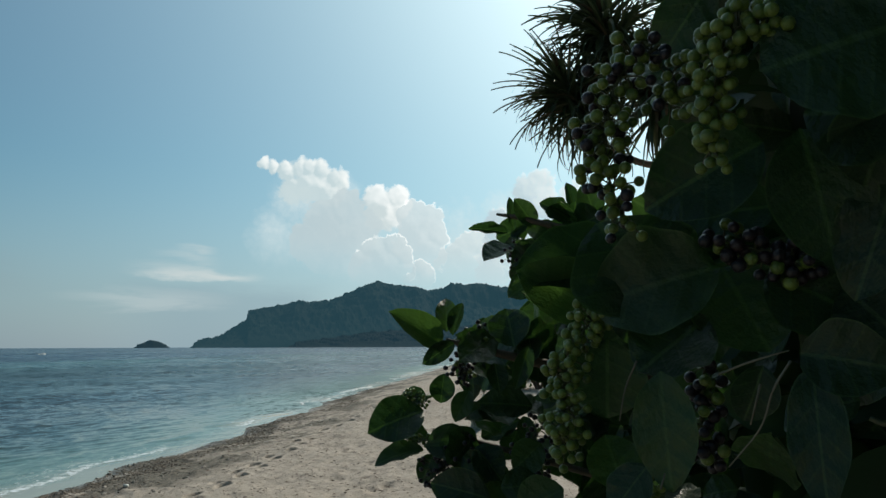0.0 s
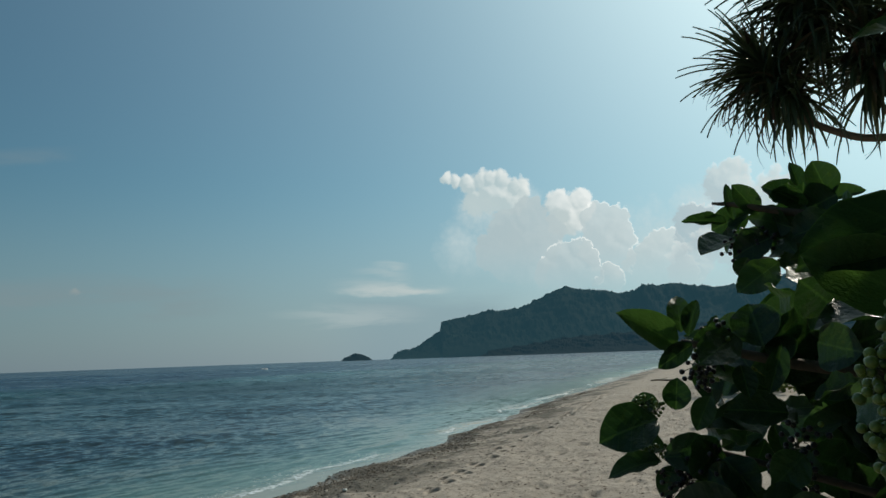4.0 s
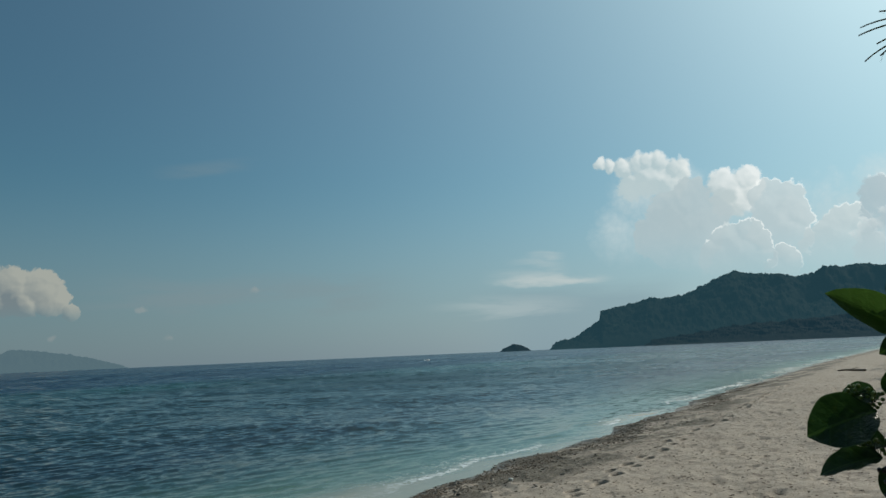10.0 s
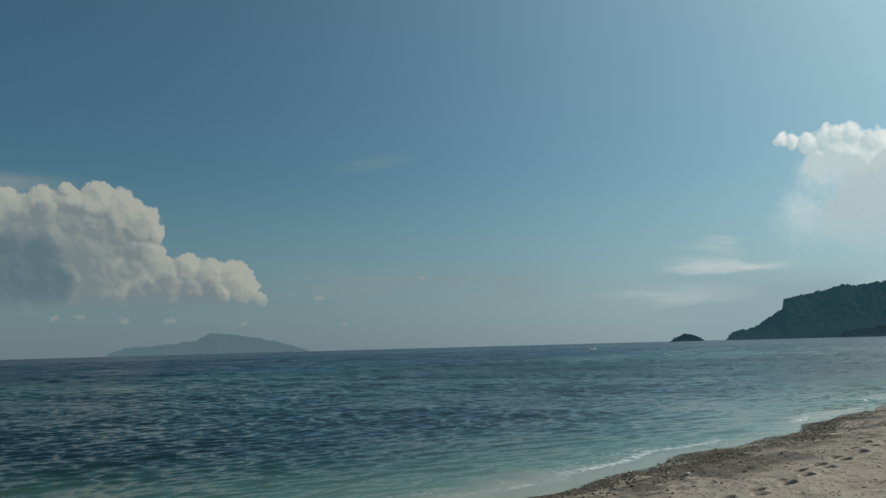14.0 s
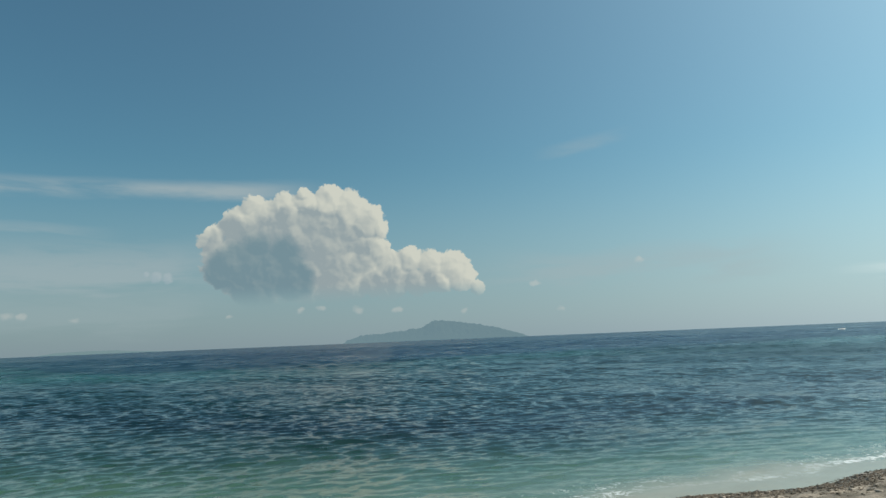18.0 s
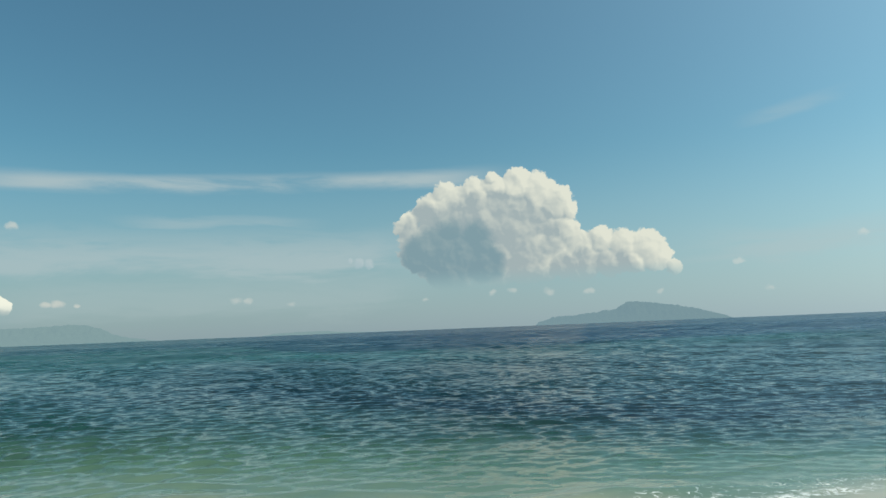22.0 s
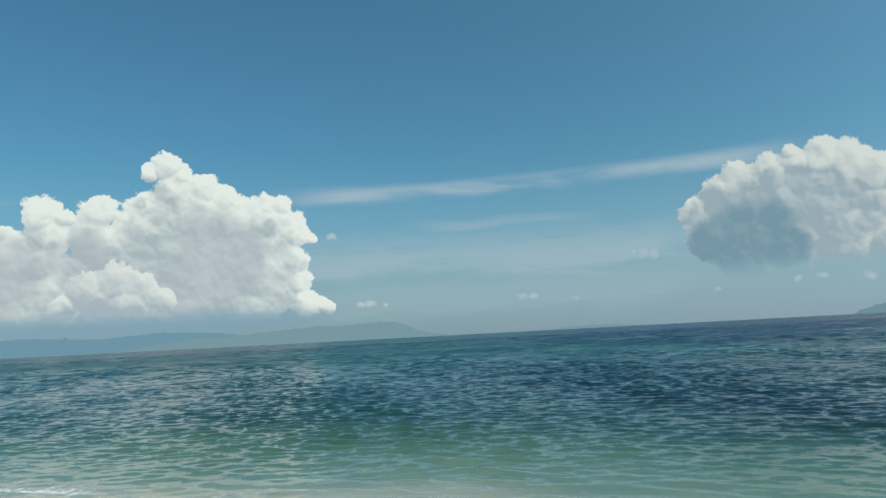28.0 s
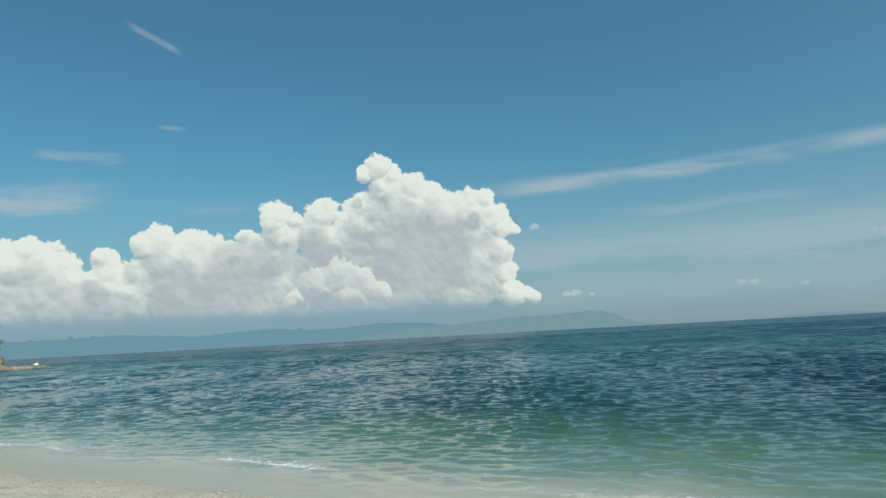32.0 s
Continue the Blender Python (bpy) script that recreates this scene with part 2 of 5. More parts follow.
    north = cloud(north, [(7.8, 10.9, 1.74), (9.5, 9.7, 1.92), (6.8, 9.4, 1.83), (8.6, 8.1, 2.83), (10.6, 8.5, 1.83)], SUNWARD, (10.2, 12.0, 12.5), (8.4, 10.4, 11.1), 4.6, 9.4, 0.85, 0.7, 0.8, None, 0.12, even=0.2)
    north = cloud(north, [(2.3, 10.3, 1.55), (1.1, 10.1, 1.37), (0.5, 9, 1.19), (2.2, 8.5, 2.01), (1.3, 7.5, 1.83)], SUNWARD, (12.4, 14.0, 14.3), (9.6, 11.5, 12.1), 4.5, 9.0, 0.8, 1.0, 0.8, RIM, 0.14, even=0.2, rim_from=0.25)
    north = cloud(north, [(-2.4, 8.2, 1.28), (-3.2, 7.8, 1), (-2.1, 6.9, 1.83), (-3.3, 6, 1.55), (-0.9, 6.3, 1.83)], SUNWARD, (12.6, 14.2, 14.4), (9.8, 11.7, 12.2), 4.5, 8.5, 0.8, 1.0, 0.8, RIM, 0.14, even=0.2, rim_from=0.25)
    north = cloud(north, [(-4.4, 10, 1.19), (-4.7, 8.4, 1.37), (-5.4, 9.2, 1.55)], SUNWARD, (9.6, 11.4, 12.2), (8.0, 10.2, 11.2), 4.5, 9.5, 0.85, 1.0, 0.8, RIM, 0.2, even=0.2, rim_from=0.45)
    north = cloud(north, [(5.4, 7.8, 1.1), (4, 8.2, 1.1), (3.2, 7.3, 1), (4.7, 6.5, 1.92), (3.2, 6.1, 1.1), (5.9, 6.3, 1.55)], SUNWARD, (11.0, 12.8, 13.2), (8.7, 10.8, 11.5), 4.0, 8.0, 0.85, 1.0, 0.8, RIM, 0.12, even=0.2, rim_from=0.2)
    north = cloud(north, [(1.7, 6.2, 0.91), (1.4, 5.6, 0.91), (2, 5, 1.19)], SUNWARD, (11.0, 12.8, 13.2), (8.9, 11.0, 11.7), 4.0, 7.0, 0.85, 0.9, 0.8, RIM, 0.12, even=0.2, rim_from=0.2)
    north = cloud(north, [(-7.6, 12.2, 1.9), (-10.5, 9.8, 3.0), (-6.5, 8.2, 2.0), (-8.6, 7.0, 2.4), (-4.2, 6.4, 1.9)], SUNWARD, (15.0, 16.0, 15.8), (9.0, 11.0, 11.8), 2.6, 9.0, 0.8, 1.0, 1.0, RIM, 0.25, even=0.3, rim_from=0.3)
    west = cloud(base, [(69, 11.1, 1.28), (67.4, 11.1, 1.55), (65.5, 10.6, 1.64), (64.1, 9.6, 1.46), (70.6, 10.6, 1.46), (73, 10, 1.64), (74.3, 9.8, 1.28), (69.1, 11.9, 0.73), (73.2, 10.8, 1.1), (67.1, 11.6, 1), (65.4, 11.1, 1.1), (63.7, 10.1, 0.91), (63.2, 9, 0.82), (63.5, 7.5, 1.19), (67.7, 8, 3.42), (70.5, 8.5, 3.2), (73.2, 8.1, 2.74), (65.9, 6.7, 2.83), (72.8, 6.1, 3.01), (75.2, 6.6, 2.1), (73.3, 4.7, 1.92), (69.7, 5.7, 2.65), (66.5, 5.2, 2.28), (76.3, 8.3, 1.1), (62.3, 6.1, 1.28), (60.7, 6.5, 1.23), (59.1, 6.1, 1.37), (57.5, 6, 1.37), (56.6, 5, 1.19), (58.7, 4.9, 1.28), (61.9, 4.9, 1.55), (55.4, 4.2, 0.64), (64.2, 4.8, 1.55), (63.1, 4.8, 1.55), (65.3, 5, 1.83), (60.1, 4.7, 1.37)], (-0.72, 0.69), (7.4, 7.8, 7.1), (3.6, 4.5, 4.9), 2.9, 4.9, 1.0, 1.0, 1.15, None, 0.16, even=0.75, dark=([(73.3, 5.8, 2.83), (75.5, 5.7, 1.74), (73.3, 4.3, 2.19), (71, 6.6, 1.83), (70.4, 5.1, 1.83)], (2.0, 3.3, 4.0), 0.92))
    west = cloud(west, [(80.2, 5.4, 0.45), (81.0, 5.6, 0.35), (79.5, 5.3, 0.4)], (-0.72, 0.69), (4.4, 5.6, 6.2), (3.6, 5.0, 5.8), 3.0, 4.4, 0.8, 0.25, 0.5, None, 0.5)
    west = cloud(west, [(89.8, 2.8, 0.6), (89.0, 2.7, 0.5), (85.6, 2.4, 0.5), (69.6, 2.7, 0.4), (68.0, 2.8, 0.45), (65.1, 2.6, 0.6), (61.9, 2.5, 0.5), (56.5, 2.3, 0.4), (74.9, 2.3, 0.4), (50.8, 4.2, 0.45), (48.8, 2.1, 0.45), (42.6, 5.5, 0.5)], (-0.72, 0.69), (7.4, 7.5, 7.2), (5.6, 6.4, 6.7), 1.2, 2.4, 0.34, 0.9, 0.6, None, 0.7, even=0.7, squash=1.5)
    south = cloud(base, [(117.5, 13.8, 1.14), (118.7, 13.2, 0.64), (116.4, 13, 0.82), (116.6, 12, 1.83), (114.8, 12.2, 1.28), (113.2, 11.4, 1.1), (119, 10.9, 1.19), (118.1, 9.3, 2.65), (115.4, 9.7, 2.65), (112.6, 9.5, 2.51), (110.3, 9.9, 2.05), (109.2, 10.9, 1), (108.2, 9.4, 1.28), (107.5, 8.5, 1), (106.6, 8.2, 0.55), (122.2, 10.2, 1.37), (122.4, 8.1, 1.92), (120, 7.6, 3.11), (116.4, 6.8, 4.02), (111.8, 6.5, 4.02), (108.7, 6.1, 1.92), (107.8, 5.1, 1.28), (109.7, 4.4, 2.19), (107.1, 3, 1.28), (105.6, 2.7, 0.64), (113.8, 3.9, 3.01), (121.1, 4.2, 2.65), (118.4, 3.7, 2.56), (124.1, 5.5, 1.83), (125.8, 9.9, 1.46), (124.4, 9.7, 0.73), (125.4, 8.2, 1.83), (128.3, 8.5, 0.73), (127.6, 7.4, 1.55), (126.3, 6.1, 2.28), (125.9, 4.4, 2.65), (129.7, 7.1, 1.74), (132.2, 7.4, 1.74), (134.5, 8.1, 1.46), (135.6, 7.9, 1), (133.4, 6.6, 2.37), (131, 5.7, 2.56), (128.7, 4.8, 2.65), (133.8, 4.1, 2.56), (136.6, 4.7, 2.19), (138.4, 6.9, 0.82), (138, 6.1, 1.28), (138.8, 4.6, 1.74), (141.3, 5.4, 2.1), (142.8, 6.6, 1.92), (143.4, 7.4, 1), (144.3, 6.2, 2.1), (142.7, 4.3, 2.56), (140.3, 3.8, 2.1), (144.7, 4.3, 2.56), (136.6, 3.2, 1.74), (129.8, 3.1, 1.92), (124.6, 3.4, 1.92), (141.3, 2.9, 2.28), (137.7, 2.5, 2.28), (133, 2.5, 2.28), (127.7, 2.5, 2.28), (122.9, 2.5, 2.05), (116.6, 2.4, 2.74), (111.1, 2.4, 2.28), (144.4, 2.8, 2.28), (147.4, 5.4, 2.8), (150.5, 4.6, 2.6)], (-0.35, 0.94), (8.8, 9.2, 8.3), (4.5, 5.3, 5.4), 1.7, 2.9, 1.0, 1.0, 1.1, None, 0.14, even=0.95, dark=([(123.4, 6.8, 1.83), (128.9, 5.9, 2.74), (129.7, 3.7, 2.28), (139.5, 3.6, 1.83), (132.6, 3.4, 2.28), (113.6, 7.1, 3.2), (116.5, 4.5, 2.28)], (4.7, 5.2, 5.5), 0.65))
    south = cloud(south, [(122.8, 4.6, 1.46), (121.1, 5.1, 1.46), (119.2, 4.5, 1.37), (117.9, 3.8, 1), (122.2, 3.6, 1.46), (124.6, 3.2, 0.91), (120.1, 3.3, 1.64)], (-0.35, 0.94), (8.2, 8.5, 7.8), (4.3, 5.1, 5.4), 2.2, 3.2, 0.95, 0.9, 1.2, None, 0.12, even=0.5)
    south = cloud(south, [(102.9, 2.7, 0.5), (102.2, 2.75, 0.55), (100.9, 2.6, 0.35), (105.1, 8.4, 0.5)], (-0.35, 0.94), (7.4, 7.4, 6.9), (5.0, 5.6, 5.8), 1.2, 2.4, 0.5, 0.9, 0.6, None, 0.6, even=0.7, squash=1.5)
    under = n.math("MULTIPLY", n.math("MULTIPLY", n.step(az, 103, 112), n.step(el, 0.4, 1.6)), n.math("MULTIPLY", n.step(n.math("MULTIPLY_ADD", wob, 2.0, el), 3.6, 2.2), 0.6))
    south = n.mix(under, south, (2.5, 4.0, 5.0))

    def glowing(colour):
        back = n.add("ShaderNodeBackground")
        n.put(back.inputs[0], colour), n.put(back.inputs[1], 0.075)
        return back.outputs[0]

    full = blend(n, n.math("GREATER_THAN", az, 40.0), glowing(north), blend(n, n.math("GREATER_THAN", az, 95.0), glowing(west), glowing(south)))
    full = blend(n, n.math("GREATER_THAN", n.math("ABSOLUTE", n.math("SUBTRACT", az, 68.0)), 92.0), full, glowing(base))
    out = n.add("ShaderNodeOutputWorld")
    n.put(out.inputs[0], full)
    world.cycles.sampling_method, world.cycles.sample_map_resolution = "MANUAL", 512


def blend(n, f, a, b):
    m = n.add("ShaderNodeMixShader")
    n.put(m.inputs[0], f), n.put(m.inputs[1], a), n.put(m.inputs[2], b)
    return m.outputs[0]


build_world()
sun = new("sun", bpy.data.lights.new("sun", "SUN"))
sun.data.energy, sun.data.angle, sun.data.color = 4.1, radians(0.53), (1.0, 0.93, 0.82)
sun.matrix_world = look(heading(SUN_AZ, SUN_EL) * 50, (0, 0, 0))


# ---- materials ----
def material(name, build):
    m = bpy.data.materials.new(name)
    m.use_nodes = True
    n = Net(m.node_tree)
    shader = build(n)
    out = n.add("ShaderNodeOutputMaterial")
    n.put(out.inputs[0], shader)
    return m


def principled(n, colour, rough=0.6, normal=None, **more):
    p = n.add("ShaderNodeBsdfPrincipled")
    n.put(p.inputs["Base Color"], colour), n.put(p.inputs["Roughness"], rough)
    if normal:
        n.put(p.inputs["Normal"], normal)
    for key, v in more.items():
        n.put(p.inputs[key.replace("_", " ").title().replace("Ior", "IOR")], v)
    return p.outputs[0]


def shader(n, kind, colour, normal=None):
    s = n.add(kind)
    n.put(s.inputs[0], colour)
    if normal:
        n.put(s.inputs["Normal"], normal)
    return s.outputs[0]


def place(n):
    return n.add("ShaderNodeNewGeometry").outputs["Position"]


def attribute(n, name):
    a = n.add("ShaderNodeAttribute")
    a.attribute_name = name
    return a.outputs["Fac"]


def sand_look(n):
    p = place(n)
    s = attribute(n, "inland")
    wet = n.step(n.math("ADD", s, n.math("MULTIPLY", n.noise(p, 0.6, 3), 0.9)), 1.5, 0.5)
    tint = n.mix(n.noise(p, 0.35, 4), (0.28, 0.232, 0.18), (0.41, 0.348, 0.275))
    tint = n.mix(n.step(n.sep(p)[1], 3.0, -4.0, 0.0, 0.8), tint, (0.42, 0.40, 0.31))
    tint = n.mix(n.step(n.noise(p, 55, 2), 0.52, 0.7), tint, (0.20, 0.16, 0.12))
    patch = n.step(n.noise(n.vmath("MULTIPLY", p, (0.6, 1, 1)), 0.55, 3), 0.45, 0.62)
    litter = n.math("MULTIPLY", n.step(n.noise(p, 3.4, 6, 0.75), 0.52, 0.66), n.math("ADD", 0.3, n.math("MULTIPLY", patch, 0.7)))
    tint = n.mix(n.math("MULTIPLY", litter, 0.75), tint, (0.13, 0.095, 0.07))
    drift = n.math("MULTIPLY", n.math("MULTIPLY", n.step(n.math("ADD", s, n.math("MULTIPLY", n.noise(p, 0.3, 3), 1.6)), 3.7, 3.0), n.step(s, -0.05, 0.3)), n.step(n.sep(p)[1], 1.0, 6.0))
    drift = n.math("MULTIPLY", drift, n.step(n.noise(p, 0.6, 4, 0.6), 0.43, 0.52))
    rubble = n.mix(n.step(n.noise(p, 34, 4, 0.7), 0.35, 0.65), (0.028, 0.024, 0.016), (0.19, 0.16, 0.115))
    tint = n.mix(n.math("MULTIPLY", drift, 0.95), tint, rubble)
    colour = n.mix(n.math("MULTIPLY", wet, 0.45), tint, n.mix(1.0, tint, (0.66, 0.64, 0.60), "MULTIPLY"))
    h = n.math("ADD", n.math("MULTIPLY", n.noise(p, 9, 5, 0.65), 1.0), n.math("MULTIPLY", n.noise(p, 70, 2), 0.25))
    return principled(n, colour, n.math("SUBTRACT", 0.9, n.math("MULTIPLY", wet, 0.55)), n.bump(h, 0.55, 0.05))


def sea_look(n):
    p = place(n)
    off = attribute(n, "offshore")
    wide = n.noise(p, 0.035, 3, 0.5)
    d = n.math("ADD", off, n.math("MULTIPLY", n.math("SUBTRACT", n.noise(p, 0.16, 3), 0.5), 5.0))
    south = n.step(n.sep(p)[1], 6.0, -16.0)
    d = n.math("SUBTRACT", n.math("MULTIPLY", d, n.step(n.sep(p)[1], 0.0, 11.0, 1.0, 2.5)), n.math("MULTIPLY", south, 1.2))
    body = n.ramp(n.math("DIVIDE", d, 40.0, clamp=True), [(0.0, (0.30, 0.29, 0.22)), (0.012, (0.23, 0.24, 0.175)), (0.045, (0.10, 0.16, 0.115)), (0.12, (0.048, 0.104, 0.068)), (0.24, (0.011, 0.040, 0.034)), (0.45, (0.003, 0.016, 0.024)), (1.0, (0.004, 0.026, 0.031))])
    reef = n.math("MULTIPLY", n.step(wide, 0.42, 0.60), n.step(off, 25, 60))
    body = n.mix(n.math("MULTIPLY", reef, 0.8), body, (0.018, 0.082, 0.08))
    body = n.mix(n.math("MULTIPLY", n.step(d, 6, 14), n.math("MULTIPLY", south, 0.75)), body, (0.012, 0.058, 0.055))
    body = n.mix(n.step(d, 120, 190), body, n.mix(n.step(n.sep(p)[1], 60, -40), (0.004, 0.020, 0.045), (0.006, 0.036, 0.044)))
    slope = (0, 0, 0)
    for scale, k, stretch in ((0.25, 0.10, (1, 0.45, 0)), (1.0, 0.20, (1, 0.45, 0)), (3.5, 0.36, (1, 0.5, 0)), (10.0, 0.34, (1, 0.6, 0))):
        t = n.add("ShaderNodeTexNoise")
        n.put(t.inputs["Vector"], n.vmath("MULTIPLY", p, stretch)), n.put(t.inputs["Scale"], scale)
        n.put(t.inputs["Detail"], 2.0), n.put(t.inputs["Distortion"], 0.3)
        slope = n.vmath("ADD", slope, n.vmath("MULTIPLY", n.vmath("SUBTRACT", t.outputs["Color"], (0.5, 0.5, 0.5)), (k, k, 0)))
    gust = n.math("MULTIPLY", n.step(n.noise(n.vmath("MULTIPLY", p, (1, 0.5, 0)), 0.03, 3), 0.3, 0.65, 0.85, 1.15), n.step(n.noise(n.vmath("MULTIPLY", p, (1, 0.5, 0)), 0.14, 4), 0.3, 0.65, 0.8, 1.2))
    slope = n.vmath("SCALE", slope, n.math("MULTIPLY", n.step(off, -0.2, 7.0, 0.25, 1.0), gust))
    rough = n.math("MULTIPLY", n.math("MAXIMUM", n.math("MULTIPLY", south, n.step(off, 2.4, 0.3, 0.0, 0.42)), n.math("MAXIMUM", n.step(off, 8.0, 90, 0.09, 0.28), n.step(n.sep(p)[1], 12.0, 60.0, 0.09, 0.27))), gust)
    normal = n.vmath("NORMALIZE", n.vmath("ADD", n.add("ShaderNodeNewGeometry").outputs["Normal"], slope))
    water = principled(n, body, rough, normal, ior=1.33)
    lace = n.noise(p, 8.0, 6, 0.75, 0.8)
    wander = n.math("MULTIPLY", n.math("SUBTRACT", n.noise(p, 0.35, 3), 0.5), 1.5)
    edge = n.math("SUBTRACT", n.math("ADD", off, wander), n.step(n.sep(p)[1], 0.0, -7.0, 0.45, 1.7))
    line = n.math("MULTIPLY", n.step(edge, -0.12, -0.02), n.step(edge, 0.22, 0.04))
    trail = n.math("MULTIPLY", n.math("MULTIPLY", n.step(edge, -0.3, 0.0), n.step(edge, 0.9, 0.2)), n.step(lace, 0.55, 0.64))
    foam = n.math("MULTIPLY", n.math("MAXIMUM", n.math("MULTIPLY", line, n.step(lace, 0.43, 0.58)), trail), n.step(n.noise(p, 0.3, 2), 0.42, 0.56, 0.12, 1.0))
    white = principled(n, (0.8, 0.82, 0.82), 0.7)
    return blend(n, n.math("MULTIPLY", foam, 0.75), water, white)


def leaf_look(n):
    at = n.add("ShaderNodeTexCoord").outputs["Object"]
    rnd = n.add("ShaderNodeObjectInfo").outputs["Random"]
    x, y, z = n.sep(at)
    vein = n.math("SINE", n.math("MULTIPLY", n.math("SUBTRACT", y, n.math("MULTIPLY", n.math("ABSOLUTE", x), 0.5)), 30.0))
    rib = n.step(n.math("ABSOLUTE", x), 0.035, 0.01)
    c = n.mix(rnd, (0.015, 0.036, 0.014), (0.028, 0.056, 0.022))
    c = n.mix(n.step(rnd, 0.62, 1.0), c, (0.042, 0.078, 0.026))
    c = n.mix(n.math("MULTIPLY", n.step(n.noise(at, 6, 4), 0.55, 0.75), 0.5), c, (0.06, 0.08, 0.02))
    # paler rib, veins and margin; the margin also paints in a gleam along edges
    c = n.mix(n.math("MAXIMUM", n.math("MAXIMUM", n.math("MULTIPLY", rib, 0.35), n.math("MULTIPLY", n.step(attribute(n, "across"), 0.93, 1.0), 0.35)), n.math("MULTIPLY", n.step(vein, 0.86, 1.0), 0.12)), c, (0.09, 0.15, 0.055))
    bump = n.bump(n.math("ADD", n.math("MULTIPLY", vein, 0.15), n.noise(at, 14, 3)), 0.25, 0.01)
    top = principled(n, c, 0.38, bump, specular_ior_level=0.42)
    thin = shader(n, "ShaderNodeBsdfTranslucent", n.mix(1.0, c, (1.7, 2.1, 0.9), "MULTIPLY"), bump)
    return blend(n, 0.26, top, thin)


def frond_look(n):
    one = n.math("ADD", n.add("ShaderNodeObjectInfo").outputs["Random"], n.add("ShaderNodeNewGeometry").outputs["Random Per Island"])
    rnd = n.math("FRACT", one)
    at = n.add("ShaderNodeTexCoord").outputs["Object"]
    dry = n.step(rnd, 0.86, 0.95)
    c = n.mix(rnd, (0.025, 0.045, 0.02), (0.06, 0.085, 0.035))
    c = n.mix(dry, c, n.mix(n.noise(at, 8, 3), (0.05, 0.032, 0.018), (0.10, 0.07, 0.04)))
    top = principled(n, c, 0.45, n.bump(n.noise(n.vmath("MULTIPLY", at, (40, 1, 1)), 5, 3), 0.3, 0.01))
    return blend(n, 0.2, top, shader(n, "ShaderNodeBsdfTranslucent", c))


def bark_look(n):
    p = place(n)
    g = n.noise(n.vmath("MULTIPLY", p, (1, 1, 0.3)), 40, 5, 0.7)
    return principled(n, n.mix(g, (0.06, 0.045, 0.032), (0.16, 0.125, 0.09)), 0.85, n.bump(g, 0.5, 0.01))


def twig_look(n):
    g = n.noise(place(n), 90, 4)
    return principled(n, n.mix(g, (0.05, 0.06, 0.025), (0.11, 0.11, 0.05)), 0.6, n.bump(g, 0.3, 0.003))


def berry_look(lo, hi):
    def build(n):
        rnd = n.add("ShaderNodeObjectInfo").outputs["Random"]
        g = n.noise(n.add("ShaderNodeTexCoord").outputs["Object"], 2.5, 4)
        c = n.mix(n.math("ADD", n.math("MULTIPLY", rnd, 0.7), n.math("MULTIPLY", g, 0.3)), lo, hi)
        c = n.mix(n.step(n.noise(n.add("ShaderNodeTexCoord").outputs["Object"], 14, 2), 0.62, 0.7), c, n.mix(1.0, c, (0.6, 0.55, 0.5), "MULTIPLY"))
        return principled(n, c, 0.30, n.bump(g, 0.2, 0.1))
    return build


def hill_look(green, haze_glow, share):
    """Far wooded slope, kilometres off; haze is painted in as a surface glow."""
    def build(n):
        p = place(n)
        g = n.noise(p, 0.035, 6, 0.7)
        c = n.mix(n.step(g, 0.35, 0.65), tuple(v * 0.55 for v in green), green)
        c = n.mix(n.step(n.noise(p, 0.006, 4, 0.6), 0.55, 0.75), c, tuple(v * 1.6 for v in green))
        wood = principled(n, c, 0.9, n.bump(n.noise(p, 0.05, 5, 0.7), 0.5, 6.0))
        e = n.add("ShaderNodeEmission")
        n.put(e.inputs[0], haze_glow), n.put(e.inputs[1], 1.0)
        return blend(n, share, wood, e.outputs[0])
    return build


def plain_look(dark, light, scale, rough=0.8, bump=0.4, depth=0.01):
    def build(n):
        at = n.add("ShaderNodeTexCoord").outputs["Object"]
        rnd = n.add("ShaderNodeObjectInfo").outputs["Random"]
        g = n.noise(n.vmath("ADD", at, n.join(n.math("MULTIPLY", rnd, 40), 0, 0)), scale, 5, 0.65)
        return principled(n, n.mix(n.math("ADD", n.math("MULTIPLY", g, 0.7), n.math("MULTIPLY", rnd, 0.3)), dark, light), rough, n.bump(g, bump, depth))
    return build


def islet_look(dark, light, scale):
    def build(n):
        isl = n.add("ShaderNodeNewGeometry").outputs["Random Per Island"]
        g = n.noise(place(n), scale, 4, 0.65)
        return principled(n, n.mix(n.math("ADD", n.math("MULTIPLY", g, 0.3), n.math("MULTIPLY", isl, 0.7)), dark, light), 0.85, n.bump(g, 0.4, 0.01))
    return build


SAND = material("beach sand", sand_look)
SEA = material("sea water", sea_look)
LEAF = material("broad leaf", leaf_look)
FROND = material("screw pine frond", frond_look)
BARK = material("bark", bark_look)
TWIG = material("green twig", twig_look)
DRY_TWIG = material("dry twig", plain_look((0.10, 0.09, 0.06), (0.22, 0.20, 0.14), 60, 0.7))
GREEN_BERRY = material("unripe berry", berry_look((0.075, 0.125, 0.02), (0.17, 0.23, 0.04)))
RIPE_BERRY = material("ripe berry", berry_look((0.006, 0.006, 0.010), (0.025, 0.012, 0.016)))
# second colour: bluish haze painted on the nearer land as glow; third: its share
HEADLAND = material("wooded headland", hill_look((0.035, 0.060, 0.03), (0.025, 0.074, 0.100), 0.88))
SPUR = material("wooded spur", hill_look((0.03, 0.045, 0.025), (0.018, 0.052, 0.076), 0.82))
